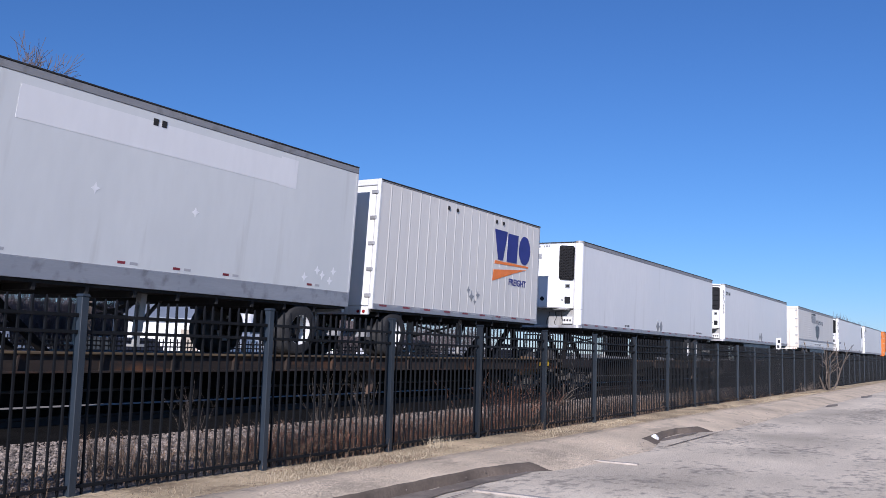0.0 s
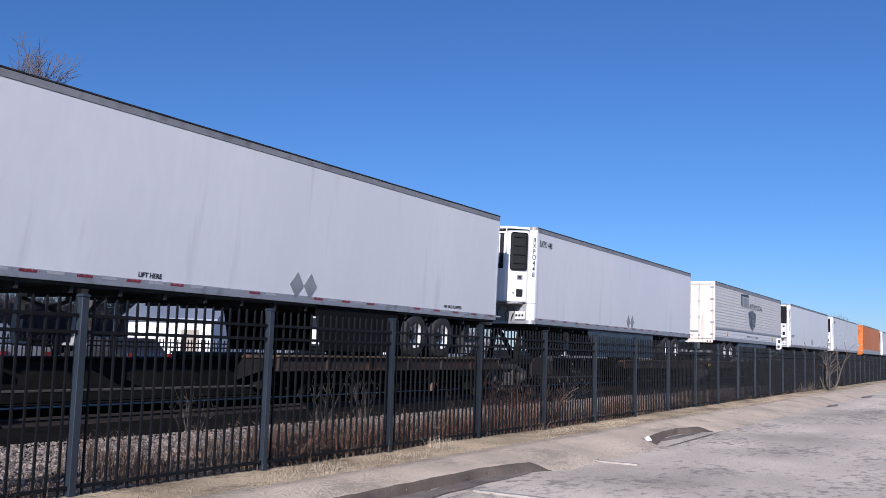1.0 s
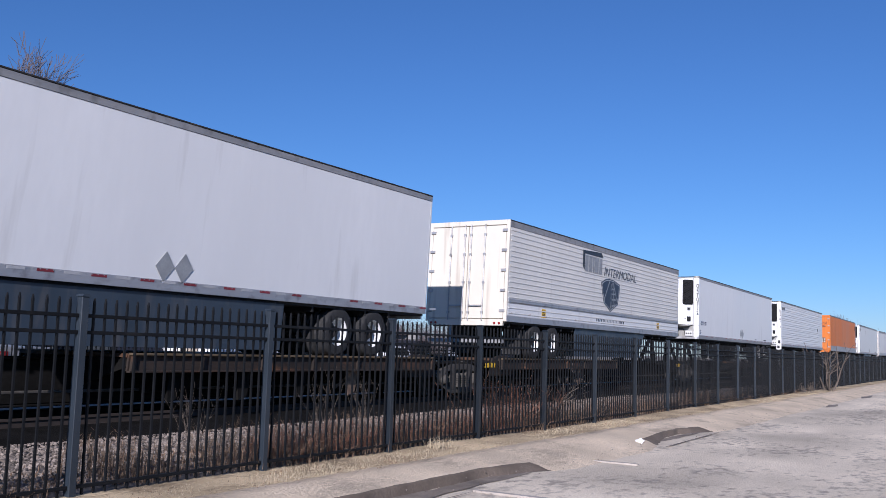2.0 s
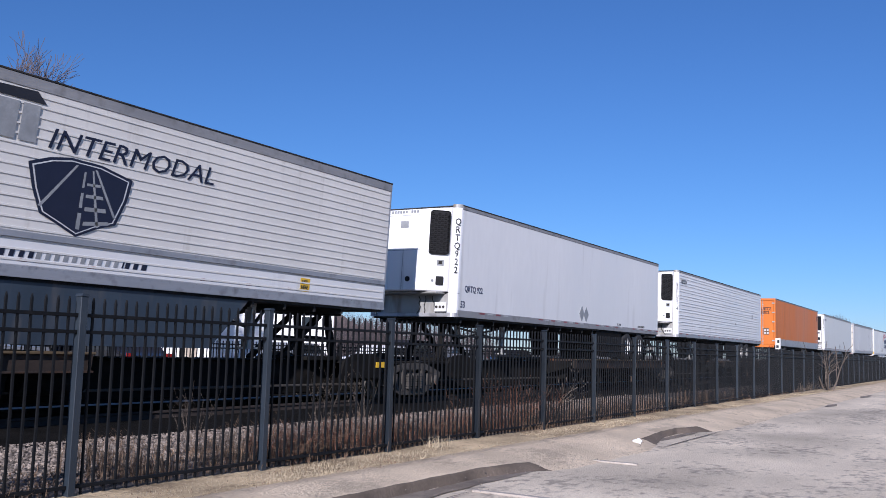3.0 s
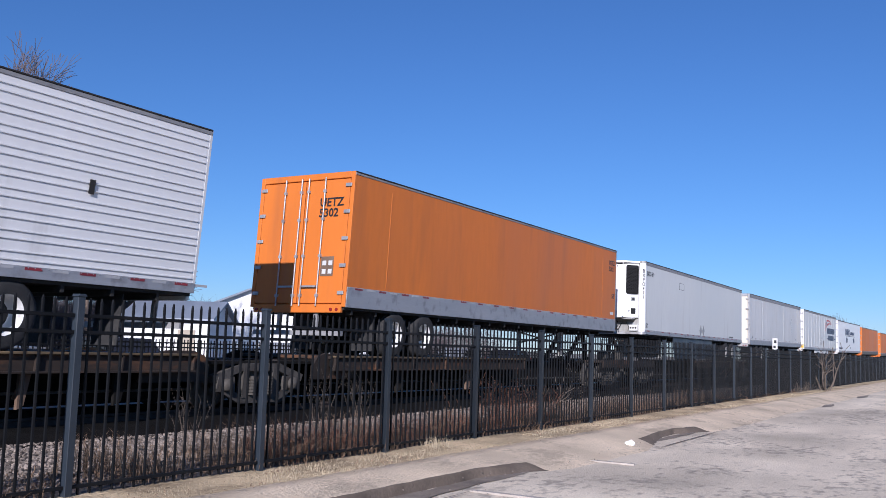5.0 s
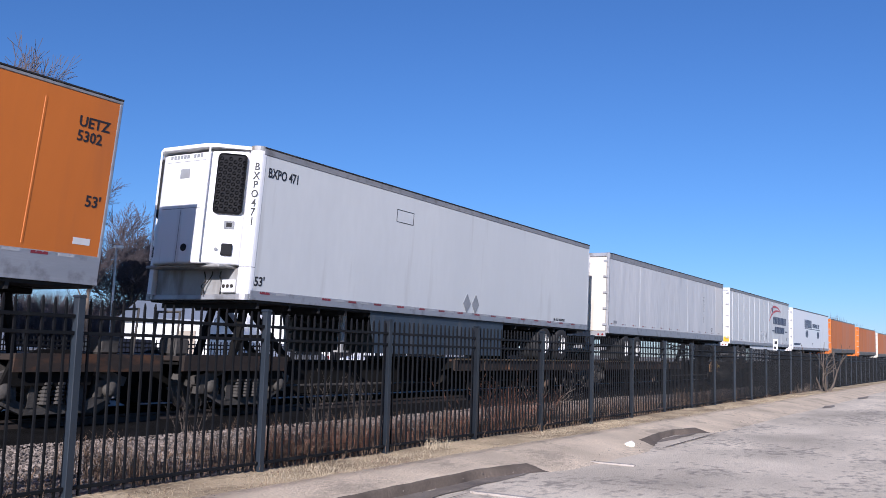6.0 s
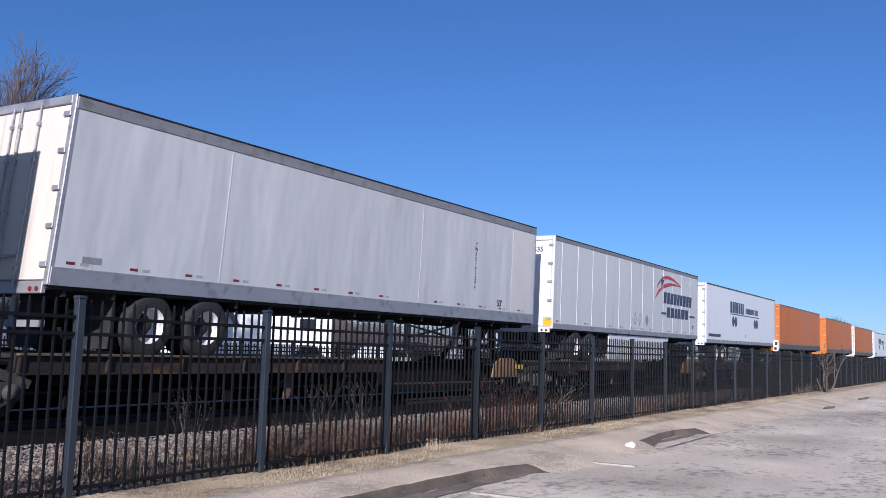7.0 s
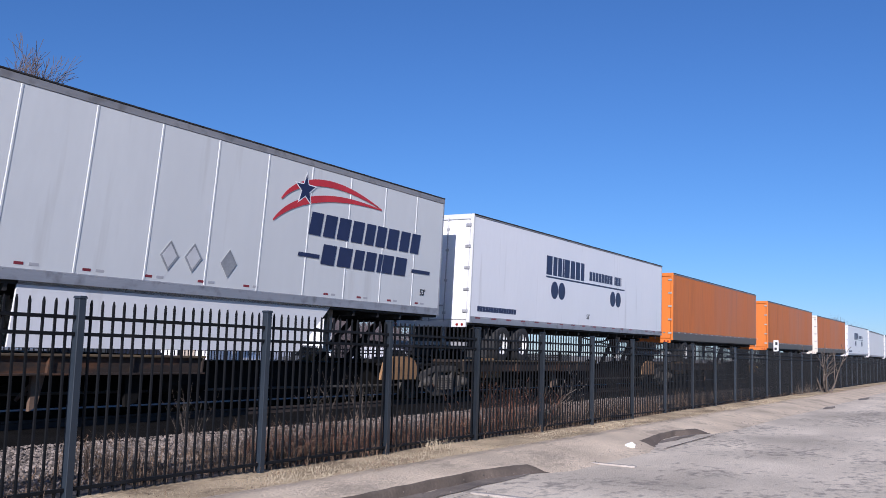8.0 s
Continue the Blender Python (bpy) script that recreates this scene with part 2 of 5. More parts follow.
def beam(bm, a, b, w, h=None):
    """A straight bar from a to b."""
    a, b = Vector(a), Vector(b)
    d = b - a
    m = Matrix.Translation((a + b) / 2) @ d.to_track_quat("Z", "Y").to_matrix().to_4x4() @ Matrix.Diagonal((w, h or w, d.length, 1))
    bmesh.ops.create_cube(bm, size=1.0, matrix=m)
    return bm


def tube(bm, a, b, r0, r1=None, sides=10):
    a, b = Vector(a), Vector(b)
    d = b - a
    m = Matrix.Translation((a + b) / 2) @ d.to_track_quat("Z", "Y").to_matrix().to_4x4()
    bmesh.ops.create_cone(bm, cap_ends=True, segments=sides, radius1=r0, radius2=r0 if r1 is None else r1, depth=d.length, matrix=m)
    return bm


def prism(points, axis, lo, hi, bm=None):
    """A polygon drawn out along an axis. The points are (x, z) for y, (y, z) for x, (x, y) for z."""
    bm = bm or bmesh.new()

    def at(p, v):
        return {"x": (v, p[0], p[1]), "y": (p[0], v, p[1]), "z": (p[0], p[1], v)}[axis]

    a = [bm.verts.new(at(p, lo)) for p in points]
    b = [bm.verts.new(at(p, hi)) for p in points]
    faces = [bm.faces.new(a), bm.faces.new(b)]
    for i in range(len(points)):
        j = (i + 1) % len(points)
        faces.append(bm.faces.new((a[i], a[j], b[j], b[i])))
    bmesh.ops.recalc_face_normals(bm, faces=faces)
    return bm


def lathe(profile, sides=20, bm=None, m=None):
    """A profile of (radius, y) turned about the y axis."""
    bm = bm or bmesh.new()
    rings = []
    for r, y in profile:
        rings.append([bm.verts.new((r * math.cos(2 * math.pi * i / sides), y, r * math.sin(2 * math.pi * i / sides))) for i in range(sides)])
    faces = []
    for p, q in zip(rings, rings[1:]):
        for i in range(sides):
            j = (i + 1) % sides
            faces.append(bm.faces.new((p[i], p[j], q[j], q[i])))
    if m is not None:
        bmesh.ops.transform(bm, matrix=m, verts=[v for r in rings for v in r])
    bmesh.ops.recalc_face_normals(bm, faces=faces)
    return bm


def from_arrays(name, verts, faces, material):
    me = bpy.data.meshes.new(name)
    me.from_pydata([tuple(v) for v in verts], [], faces)
    me.update()
    me.materials.append(material)
    return new(name, me)


def lettering(name, text, size, material, parent, m, stretch=1.0, spacing=1.0, vertical=False, shear=0.0, bold=0.022):
    """Words in the built-in font, as a thin mesh that faces local -y."""
    cu = bpy.data.curves.new(name, "FONT")
    cu.body = "\n".join(text) if vertical else text
    cu.size, cu.extrude, cu.resolution_u, cu.space_character = size, 0.0015, 2, spacing
    cu.offset, cu.shear = size * bold, shear
    cu.align_x = "CENTER" if vertical else "LEFT"
    if vertical:
        cu.space_line = 0.86
    tmp = new(name, cu)
    dg = bpy.context.evaluated_depsgraph_get()
    me = bpy.data.meshes.new_from_object(tmp.evaluated_get(dg))
    bpy.data.objects.remove(tmp)
    me.materials.clear()
    me.materials.append(material)
    ob = new(name, me)
    ob.parent = parent
    ob.matrix_basis = m @ pose(0, 0, 0, 90) @ Matrix.Diagonal((stretch, 1, 1, 1))
    return ob


def slabs(name, widths, height, material, parent, x, y, z, slant=0.0, gap=0.22, label=""):
    """Plain upright blocks, one for each letter of a trade name that is not spelt out."""
    for w in widths:
        if w > 0:
            k = slant * height
            part(name, prism([(x, z), (x + w, z), (x + w + k, z + height), (x + k, z + height)], "y", y - 0.004, y - 0.001), material, parent, label)
        x += abs(w) * (1 + gap)


# ---- ground ----
TURN = -0.19
TRACK_Y, RAIL_Z, DECK_Z = 12.80, 0.20, 1.16


def track_pose(x, y_off=0.0, z=0.0, tilt=0.0):
    return pose(x, TRACK_Y - 0.0033 * x + y_off, z, 0, -tilt, TURN)


def lumps(x, y, k):
    return k * (noise.noise((x * 0.35, y * 0.6, 1.7)) + 0.6 * noise.noise((x * 1.3, y * 1.7, 4.2)))


def ground():
    cross = [(-1500, -0.30, 0), (-60, -0.25, 0), (-10, -0.20, 0), (0, -0.18, 0), (2.5, -0.17, 0), (4.9, -0.155, 0), (5.8, -0.14, 0),
             (5.9, -0.06, 1), (6.02, -0.02, 1), (6.15, -0.004, 1), (6.35, 0.0, 1), (6.6, 0.0, 1), (6.85, 0.02, 1), (7.15, 0.02, 2), (7.7, 0.0, 2), (8.5, -0.02, 2),
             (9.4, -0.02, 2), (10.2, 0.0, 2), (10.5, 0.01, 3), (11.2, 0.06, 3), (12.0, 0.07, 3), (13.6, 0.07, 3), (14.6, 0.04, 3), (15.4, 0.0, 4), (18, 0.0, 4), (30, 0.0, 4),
             (60, 0.0, 4), (150, 0.0, 4), (1500, 0.0, 4)]
    xs = [-1500, -300, -60, -20, -8] + [i * 0.5 for i in range(0, 81)] + [42 + 2 * i for i in range(30)] + [110, 140, 200, 400, 1500]
    bm = bmesh.new()
    grid = []
    for y, z, s in cross:
        k = {0: 0.008, 1: 0.03, 2: 0.035, 3: 0.02, 4: 0.03}[s]
        grid.append([bm.verts.new((x, y, z + (lumps(x, y, k) if abs(x) < 120 and abs(y) < 60 else 0))) for x in xs])
    for j in range(len(cross) - 1):
        for i in range(len(xs) - 1):
            f = bm.faces.new((grid[j][i], grid[j][i + 1], grid[j + 1][i + 1], grid[j + 1][i]))
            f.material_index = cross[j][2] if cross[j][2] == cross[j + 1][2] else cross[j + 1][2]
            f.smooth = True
    ob = mesh_object("ground", bm, [LOT, VERGE, GRAVEL, DARK_BALLAST, YARD])
    for p in ob.data.polygons:
        p.use_smooth = True
    tagged(ob, "bleached parking lot, dry verge and railway gravel bed", "ground", kind="structure")


def kerb():
    """A low kerb, mostly buried by dirt; along two stretches its dark face is clear."""
    def clear(x):
        r = 0.0
        for x0, x1 in ((2.0, 11.7), (14.8, 19.8)):
            r = max(r, min(1.0, max(0.0, min((x - x0) / 2.4, (x1 - x) / 1.8))))
        return r

    buried = [(4.70, -0.17), (4.78, -0.152), (4.90, -0.138), (5.05, -0.115), (5.22, -0.085), (5.4, -0.055), (5.6, -0.032), (5.85, -0.012), (6.08, 0.008), (6.14, -0.1)]
    open_face = [(5.22, -0.19), (5.25, -0.17), (5.265, -0.15), (5.275, -0.06), (5.30, -0.035), (5.4, -0.028), (5.6, -0.02), (5.85, -0.006), (6.08, 0.008), (6.14, -0.1)]
    bm = bmesh.new()
    xs = [-20 + 0.12 * i for i in range(460)] + [36 + 0.5 * i for i in range(130)]
    rows = []
    for x in xs:
        o = clear(x)
        row = []
        for (ya, za), (yb, zb) in zip(buried, open_face):
            y, z = ya + (yb - ya) * o, za + (zb - za) * o
            row.append(bm.verts.new((x, y + lumps(x, 3, 0.04) + 0.015 * noise.noise((x * 3, y * 2, 9.0)), z + lumps(x, y, 0.008) + 0.008 * noise.noise((x * 5, y * 9, 2.0)))))
        rows.append(row)
    for x, a, b in zip(xs, rows, rows[1:]):
        for i in range(len(buried) - 1):
            f = bm.faces.new((a[i], b[i], b[i + 1], a[i + 1]))
            f.material_index = 1 if clear(x) > 0.3 and i < 4 else 0
    bmesh.ops.recalc_face_normals(bm, faces=bm.faces[:])
    ob = mesh_object("kerb", bm, [KERB, FACE_DIRT], True)
    tagged(ob, "low tan concrete kerb with dark damp face", "kerb", kind="structure")


def flat_patch(name, x0, x1, y_mid, width, material, z, seed, label, slant=0.0):
    rng = random.Random(seed)
    bm = bmesh.new()
    n = 46
    up, down = [], []
    for i in range(n + 1):
        f = i / n
        x = x0 + (x1 - x0) * f
        w = width * (0.05 + math.sin(math.pi * f) ** 0.7) * 0.5
        yc = y_mid + slant * (x - x0)
        up.append(bm.verts.new((x, yc + w * (1 + 0.5 * noise.noise((x * 1.1, seed, 0.5)) + 0.2 * noise.noise((x * 6, seed, 0.5))), z)))
        down.append(bm.verts.new((x, yc - w * (0.9 + 0.6 * noise.noise((x * 0.9, seed, 7.5)) + 0.25 * noise.noise((x * 5, seed, 3.5))), z)))
    for i in range(n):
        bm.faces.new((down[i], down[i + 1], up[i + 1], up[i]))
    ob = mesh_object(name, bm, material)
    return tagged(ob, label, "stain", kind="structure")


def track():
    bm_rail = [(-0.07, 0), (0.07, 0), (0.07, 0.02), (0.012, 0.04), (0.012, 0.13), (0.036, 0.14), (0.036, 0.175), (-0.036, 0.175), (-0.036, 0.14), (-0.012, 0.13), (-0.012, 0.04), (-0.07, 0.02)]
    tr = empty("railway_track", track_pose(0, 0, RAIL_Z - 0.175))
    tagged(tr, "steel rails on dark creosoted wooden sleepers", "railway track", kind="structure")
    for y in (-0.7535, 0.7535):
        part("rail", prism([(y + a, b) for a, b in bm_rail], "x", -60, 260), RAIL_STEEL, tr)
    first = part("sleeper", boxed(-0.115, 0.115, -1.3, 1.3, -0.14, 0.004, 0.01), SLEEPER, tr)
    rng = random.Random(4)
    first.matrix_basis = pose(-8, 0, 0)
    for i in range(1, 130):
        share("sleeper", first, tr, pose(-8 + i * 0.53, rng.uniform(-0.05, 0.05), rng.uniform(-0.01, 0.0), 0, 0, rng.uniform(-1, 1)))


ground()
kerb()
track()


# ---- boundary fence ----
FENCE_Y, FENCE_X0, FENCE_STEP = 6.81, 5.313, 2.44


def fence():
    f = empty("fence", pose(FENCE_X0, FENCE_Y, 0.0))
    tagged(f, "black ornamental steel picket fence along the verge", "fence")
    rng = random.Random(8)
    bm = boxed(-0.038, 0.038, -0.038, 0.038, -0.25, 1.735, 0.005)
    prism([(-0.045, 1.735), (0.045, 1.735), (0.03, 1.758), (-0.03, 1.758)], "y", -0.045, 0.045, bm)
    post = part("post", bm, FENCE_POST, f)
    bm = boxed(0.0, FENCE_STEP - 0.08, -0.018, 0.018, -0.016, 0.016, 0.003)
    rail = part("rail", bm, FENCE, f)
    bm = boxed(-0.0095, 0.0095, -0.0095, 0.0095, 0.03, 1.69)
    prism([(-0.0095, 1.69), (0.0095, 1.69), (0.0, 1.73)], "y", -0.0095, 0.0095, bm)
    picket = part("picket", bm, FENCE, f)
    first, last, near = -4, 44, 13
    post.matrix_basis = pose(first * FENCE_STEP, 0, 0)
    rail.matrix_basis = pose(first * FENCE_STEP + 0.04, 0, 1.57)
    used_picket = False
    far_bm = bmesh.new()
    for i in range(first, last):
        x = i * FENCE_STEP
        if i > first:
            share("post", post, f, pose(x, 0, 0, rng.uniform(-0.4, 0.4), rng.uniform(-0.4, 0.4)))
        for z in (0.10, 1.425, 1.57):
            if i == first and z == 1.57:
                continue
            share("rail", rail, f, pose(x + 0.04, 0, z))
        for k in range(1, 20):
            px = x + k * FENCE_STEP / 20
            if -2 <= i < near:
                if not used_picket:
                    picket.matrix_basis = pose(px, 0, 0)
                    used_picket = True
                else:
                    share("picket", picket, f, pose(px, 0, rng.uniform(-0.004, 0.004), 0, rng.uniform(-0.25, 0.25)))
            else:
                box(far_bm, px - 0.0095, px + 0.0095, -0.0095, 0.0095, 0.03, 1.71)
    tagged(part("far_picket_run", far_bm, FENCE, f), kind="stuff")


def far_fence():
    f = empty("wire_fence", pose(0, 19.5, 0))
    tagged(f, "dark picket fence on the far side of the railway", "fence")
    bm = bmesh.new()
    for i in range(330):
        x = i * 0.13 + 4
        box(bm, x - 0.012, x + 0.012, -0.012, 0.012, 0.05, 1.42)
    tagged(part("picket_row", bm, FENCE, f), kind="stuff")
    for z in (0.2, 1.2, 1.32):
        part("rail", boxed(4, 47, -0.02, 0.02, z - 0.02, z + 0.02), FENCE, f)
    post = part("post", boxed(-0.04, 0.04, -0.04, 0.04, -0.2, 1.48), FENCE, f)
    post.matrix_basis = pose(4, 0, 0)
    for i in range(1, 18):
        share("post", post, f, pose(4 + i * 2.44, 0, 0))


# ---- trailers ----
FLOOR_Z, LIFT = 1.02, 0.0
Y0, Y1 = -1.30, 1.30
SHARED = {}


def shared_part(key, name, make, material, parent, m, smooth=False, label=""):
    if key in SHARED:
        ob = share(name, SHARED[key], parent, m)
    else:
        ob = part(name, make(), material, parent, smooth=smooth)
        ob.matrix_basis = m
        SHARED[key] = ob
    return tagged(ob, label)


def tyre_mesh():
    return lathe([(0.29, -0.13), (0.44, -0.14), (0.485, -0.12), (0.5, -0.08), (0.485, -0.05), (0.485, -0.02), (0.5, 0.0), (0.485, 0.05), (0.5, 0.08), (0.485, 0.12), (0.44, 0.14), (0.29, 0.13)], 28)


def rim_mesh():
    return lathe([(0.30, -0.13), (0.285, -0.128), (0.27, -0.06), (0.262, 0.10), (0.20, 0.115)], 28)


def hub_mesh():
    bm = lathe([(0.205, 0.112), (0.12, 0.10), (0.11, -0.02), (0.10, -0.05), (0.0, -0.055)], 24)
    for i in range(10):
        a = 2 * math.pi * i / 10
        tube(bm, (0.17 * math.cos(a), 0.07, 0.17 * math.sin(a)), (0.17 * math.cos(a), 0.12, 0.17 * math.sin(a)), 0.014, sides=6)
    return bm


def road_wheels(t, xs):
    for x in xs:
        part("axle", tube(bmesh.new(), (x, -0.8, 0.5), (x, 0.8, 0.5), 0.07), UNDER, t)
        for y in (-1.13, -0.80, 0.80, 1.13):
            turn = 0 if y < 0 else 180
            w = shared_part("tyre", "tyre", tyre_mesh, RUBBER, t, pose(x, y, 0.5, 0, 0, turn), True)
            shared_part("rim", "rim", rim_mesh, RIM, w, Matrix(), True, "white steel rim")
            # black hub colour stands in for the shade deep inside the rim
            shared_part("hub", "hub", hub_mesh, UNDER, w, Matrix(), True, "hub coloured dark for the shade in the rim")
    a, b = xs[0] - 0.75, xs[-1] + 0.75
    for y in (-0.55, 0.55):
        part("suspension", box(boxed(a, b, y - 0.05, y + 0.05, 0.82, FLOOR_Z - 0.005), a + 0.3, a + 0.5, y - 0.08, y + 0.08, 0.45, 0.85), UNDER, t)


def landing_gear(t, x):
    for y in (-0.75, 0.75):
        bm = boxed(x - 0.06, x + 0.06, y - 0.06, y + 0.06, 0.32, FLOOR_Z - 0.005)
        box(bm, x - 0.045, x + 0.045, y - 0.045, y + 0.045, 0.14, 0.32)
        box(bm, x - 0.13, x + 0.13, y - 0.13, y + 0.13, 0.10, 0.14)
        part("landing_leg", bm, PLATE, t)
    bm = beam(bmesh.new(), (x, -0.75, 0.5), (x, 0.75, 0.85), 0.05)
    beam(bm, (x, 0.75, 0.5), (x, -0.75, 0.85), 0.05)
    beam(bm, (x, -0.75, 0.45), (x + 0.7, -0.55, 1.0), 0.05)
    part("landing_brace", bm, UNDER, t)


def doors(t, side, L, top, paint, rods=True, frame_paint=None):
    """A pair of rear doors. side -1: at x = 0, facing -x; 1: at x = L."""
    x = 0.0 if side < 0 else L
    o = side

    def bx(a, b, *r, **k):
        lo, hi = sorted((x + o * a, x + o * b))
        return boxed(lo, hi, *r, **k)

    fr = bx(-0.05, 0.03, Y0 - 0.004, Y0 + 0.10, FLOOR_Z, top, bevel=0.012)
    for q in ((Y1 - 0.10, Y1 + 0.004, FLOOR_Z, top), (Y0 + 0.10, Y1 - 0.10, top - 0.14, top), (Y0 + 0.10, Y1 - 0.10, FLOOR_Z - 0.12, FLOOR_Z + 0.06)):
        lo, hi = sorted((x - o * 0.05, x + o * 0.03))
        box(fr, lo, hi, *q, bevel=0.01)
    part("door_frame", fr, frame_paint or (paint if paint in (ORANGE, CREAM) else WHITE_OLD), t)
    for a, b in ((Y0 + 0.11, -0.012), (0.012, Y1 - 0.11)):
        d = part("door", bx(-0.02, 0.026, a, b, FLOOR_Z + 0.08, top - 0.16, bevel=0.008), paint, t)
        y_hinge = Y0 + 0.05 if a < 0 else Y1 - 0.05
        for k in range(5):
            z = FLOOR_Z + 0.3 + k * (top - FLOOR_Z - 0.6) / 4
            part("hinge", bx(0.026, 0.062, min(y_hinge, y_hinge + (0.16 if a < 0 else -0.16)), max(y_hinge, y_hinge + (0.16 if a < 0 else -0.16)), z - 0.04, z + 0.04, bevel=0.008), ALU, d)
        if rods:
            for y in ((-0.1, -0.55) if a < 0 else (0.1, 0.55)):
                bm = tube(bmesh.new(), (x + o * 0.055, y, FLOOR_Z + 0.02), (x + o * 0.055, y, top - 0.1), 0.017, sides=8)
                for z in (FLOOR_Z + 0.25, FLOOR_Z + 1.1, FLOOR_Z + 1.9, top - 0.4):
                    lo, hi = sorted((x + o * 0.02, x + o * 0.075))
                    box(bm, lo, hi, y - 0.035, y + 0.035, z - 0.03, z + 0.03)
                part("lock_rod", bm, ALU, d)
            lo, hi = sorted((0.05, 0.09))
            part("door_handle", bx(lo, hi, (-0.52 if a < 0 else 0.12), (-0.12 if a < 0 else 0.52), FLOOR_Z + 0.42, FLOOR_Z + 0.46), ALU, d)
    bm = bx(-0.12, -0.02, Y0 + 0.1, Y1 - 0.1, 0.42, 0.52)
    for y in (-0.5, 0.5):
        lo, hi = sorted((x - o * 0.10, x - o * 0.04))
        box(bm, lo, hi, y - 0.05, y + 0.05, 0.52, FLOOR_Z - 0.12)
    part("underride_bar", bm, ALU_DARK, t)
    for y in (-1.1, -0.95, 0.95, 1.1):
        lo, hi = sorted((x + o * 0.03, x + o * 0.05))
        part("tail_lamp", tube(bmesh.new(), (lo, y, FLOOR_Z - 0.05), (hi, y, FLOOR_Z - 0.05), 0.034, sides=12), LAMP_RED, t)
    for y in (Y0 + 0.15, Y1 - 0.75):
        part("mudflap", bx(-1.32, -1.30, y, y + 0.6, 0.12, 0.92), RUBBER, t)


def reefer_unit(t, top, seed, style="hex", mark=True):
    """The cooling unit on the nose, at x = 0."""
    z0, z1 = FLOOR_Z + 0.62, top - 0.05
    out = [(0.0, -1.06), (-0.14, -1.06), (-0.58, -0.68), (-0.66, -0.54), (-0.66, 0.54), (-0.58, 0.68), (-0.14, 1.06), (0.0, 1.06)]
    bm = prism(out, "z", z0, z1)
    for v in bm.verts:
        if v.co.z > z1 - 0.01 and v.co.x < -0.1:
            v.co.z -= 0.10 if v.co.x < -0.5 else 0.03
    edges = [e for e in bm.edges if abs(e.verts[0].co.z - e.verts[1].co.z) < 0.12 and e.verts[0].co.x < -0.01 or abs(e.verts[0].co.z - e.verts[1].co.z) > 0.5 and e.verts[0].co.x < -0.1]
    bmesh.ops.bevel(bm, geom=edges, offset=0.05, segments=3, affect="EDGES", profile=0.5)
    u = part("cooling_unit", bm, WHITE_CLEAN, t, "white front-mounted refrigeration unit", smooth=False)
    # the louvred grille on the slanting corner panels
    for s in (-1, 1):
        m = Matrix.Translation((-0.365, s * 0.875, 0)) @ Matrix.Rotation(math.atan2(-0.38, 0.44) if s < 0 else math.atan2(0.38, 0.44), 4, "Z")
        bm = boxed(-0.265, 0.265, -0.03, 0.03, z0 + 0.93, z1 - 0.13, bevel=0.075, segments=4)
        bmesh.ops.transform(bm, matrix=m, verts=bm.verts[:])
        g = part("grille", bm, GRILLE, u, "black honeycomb grille")
        slat = bmesh.new()
        if style == "hex":
            for r in range(11):
                for c in range(6):
                    x, z = -0.21 + c * 0.084, z0 + 1.02 + r * 0.105 + (0.05 if c % 2 else 0)
                    if z < z1 - 0.2:
                        bmesh.ops.create_cone(slat, cap_ends=False, segments=6, radius1=0.046, radius2=0.03, depth=0.03, matrix=m @ Matrix.Translation((x, s * 0.043, z)) @ Matrix.Rotation(radians(90), 4, "X"))
        else:
            for r in range(4):
                z = z0 + 1.12 + r * 0.26
                tb = boxed(-0.19, 0.19, s * 0.02 - 0.05, s * 0.02 + 0.05, z, z + 0.05, bevel=0.02)
                bmesh.ops.transform(tb, matrix=m, verts=tb.verts[:])
                me = bpy.data.meshes.new("tmp")
                tb.to_mesh(me)
                tb.free()
                slat.from_mesh(me)
                bpy.data.meshes.remove(me)
        part("louvre", slat, GRILLE, g)
        # control box and round port below
        bm = boxed(-0.10, 0.10, -0.02, 0.02, z0 + 0.16, z0 + 0.38, bevel=0.015)
        bmesh.ops.transform(bm, matrix=m @ Matrix.Translation((0.06, s * 0.022, 0)), verts=bm.verts[:])
        part("control_box", bm, GRILLE, u)
        bm = boxed(-0.09, 0.09, -0.004, 0.004, z0 + 0.66, z0 + 0.80)
        bmesh.ops.transform(bm, matrix=m @ Matrix.Translation((0.06, s * 0.008, 0)), verts=bm.verts[:])
        p = part("data_plate", bm, GREY_INK, u, "small grey data plate")
        bm = boxed(-0.05, 0.05, -0.002, 0.002, z0 + 0.69, z0 + 0.77)
        bmesh.ops.transform(bm, matrix=m @ Matrix.Translation((0.06, s * 0.0145, 0)), verts=bm.verts[:])
        part("plate_bar", bm, UNDER, p)
        bm = tube(bmesh.new(), (-0.13, -0.02, z0 + 0.27), (-0.13, 0.035, z0 + 0.27), 0.03, sides=12)
        bmesh.ops.transform(bm, matrix=m, verts=bm.verts[:])
        part("port", bm, GREY_INK, u)
    # seams and badge on the front panel
    bm = boxed(-0.666, -0.657, -0.5, 0.5, z0 + 1.03, z0 + 1.04)
    box(bm, -0.666, -0.657, -0.5, 0.5, z1 - 0.26, z1 - 0.253)
    box(bm, -0.666, -0.657, -0.004, 0.004, z0 + 0.03, z0 + 1.03)
    part("seam", bm, GREY_INK, u)
    part("port", tube(bmesh.new(), (-0.675, -0.18, z0 + 0.3), (-0.65, -0.18, z0 + 0.3), 0.07, sides=16), GRILLE, u)
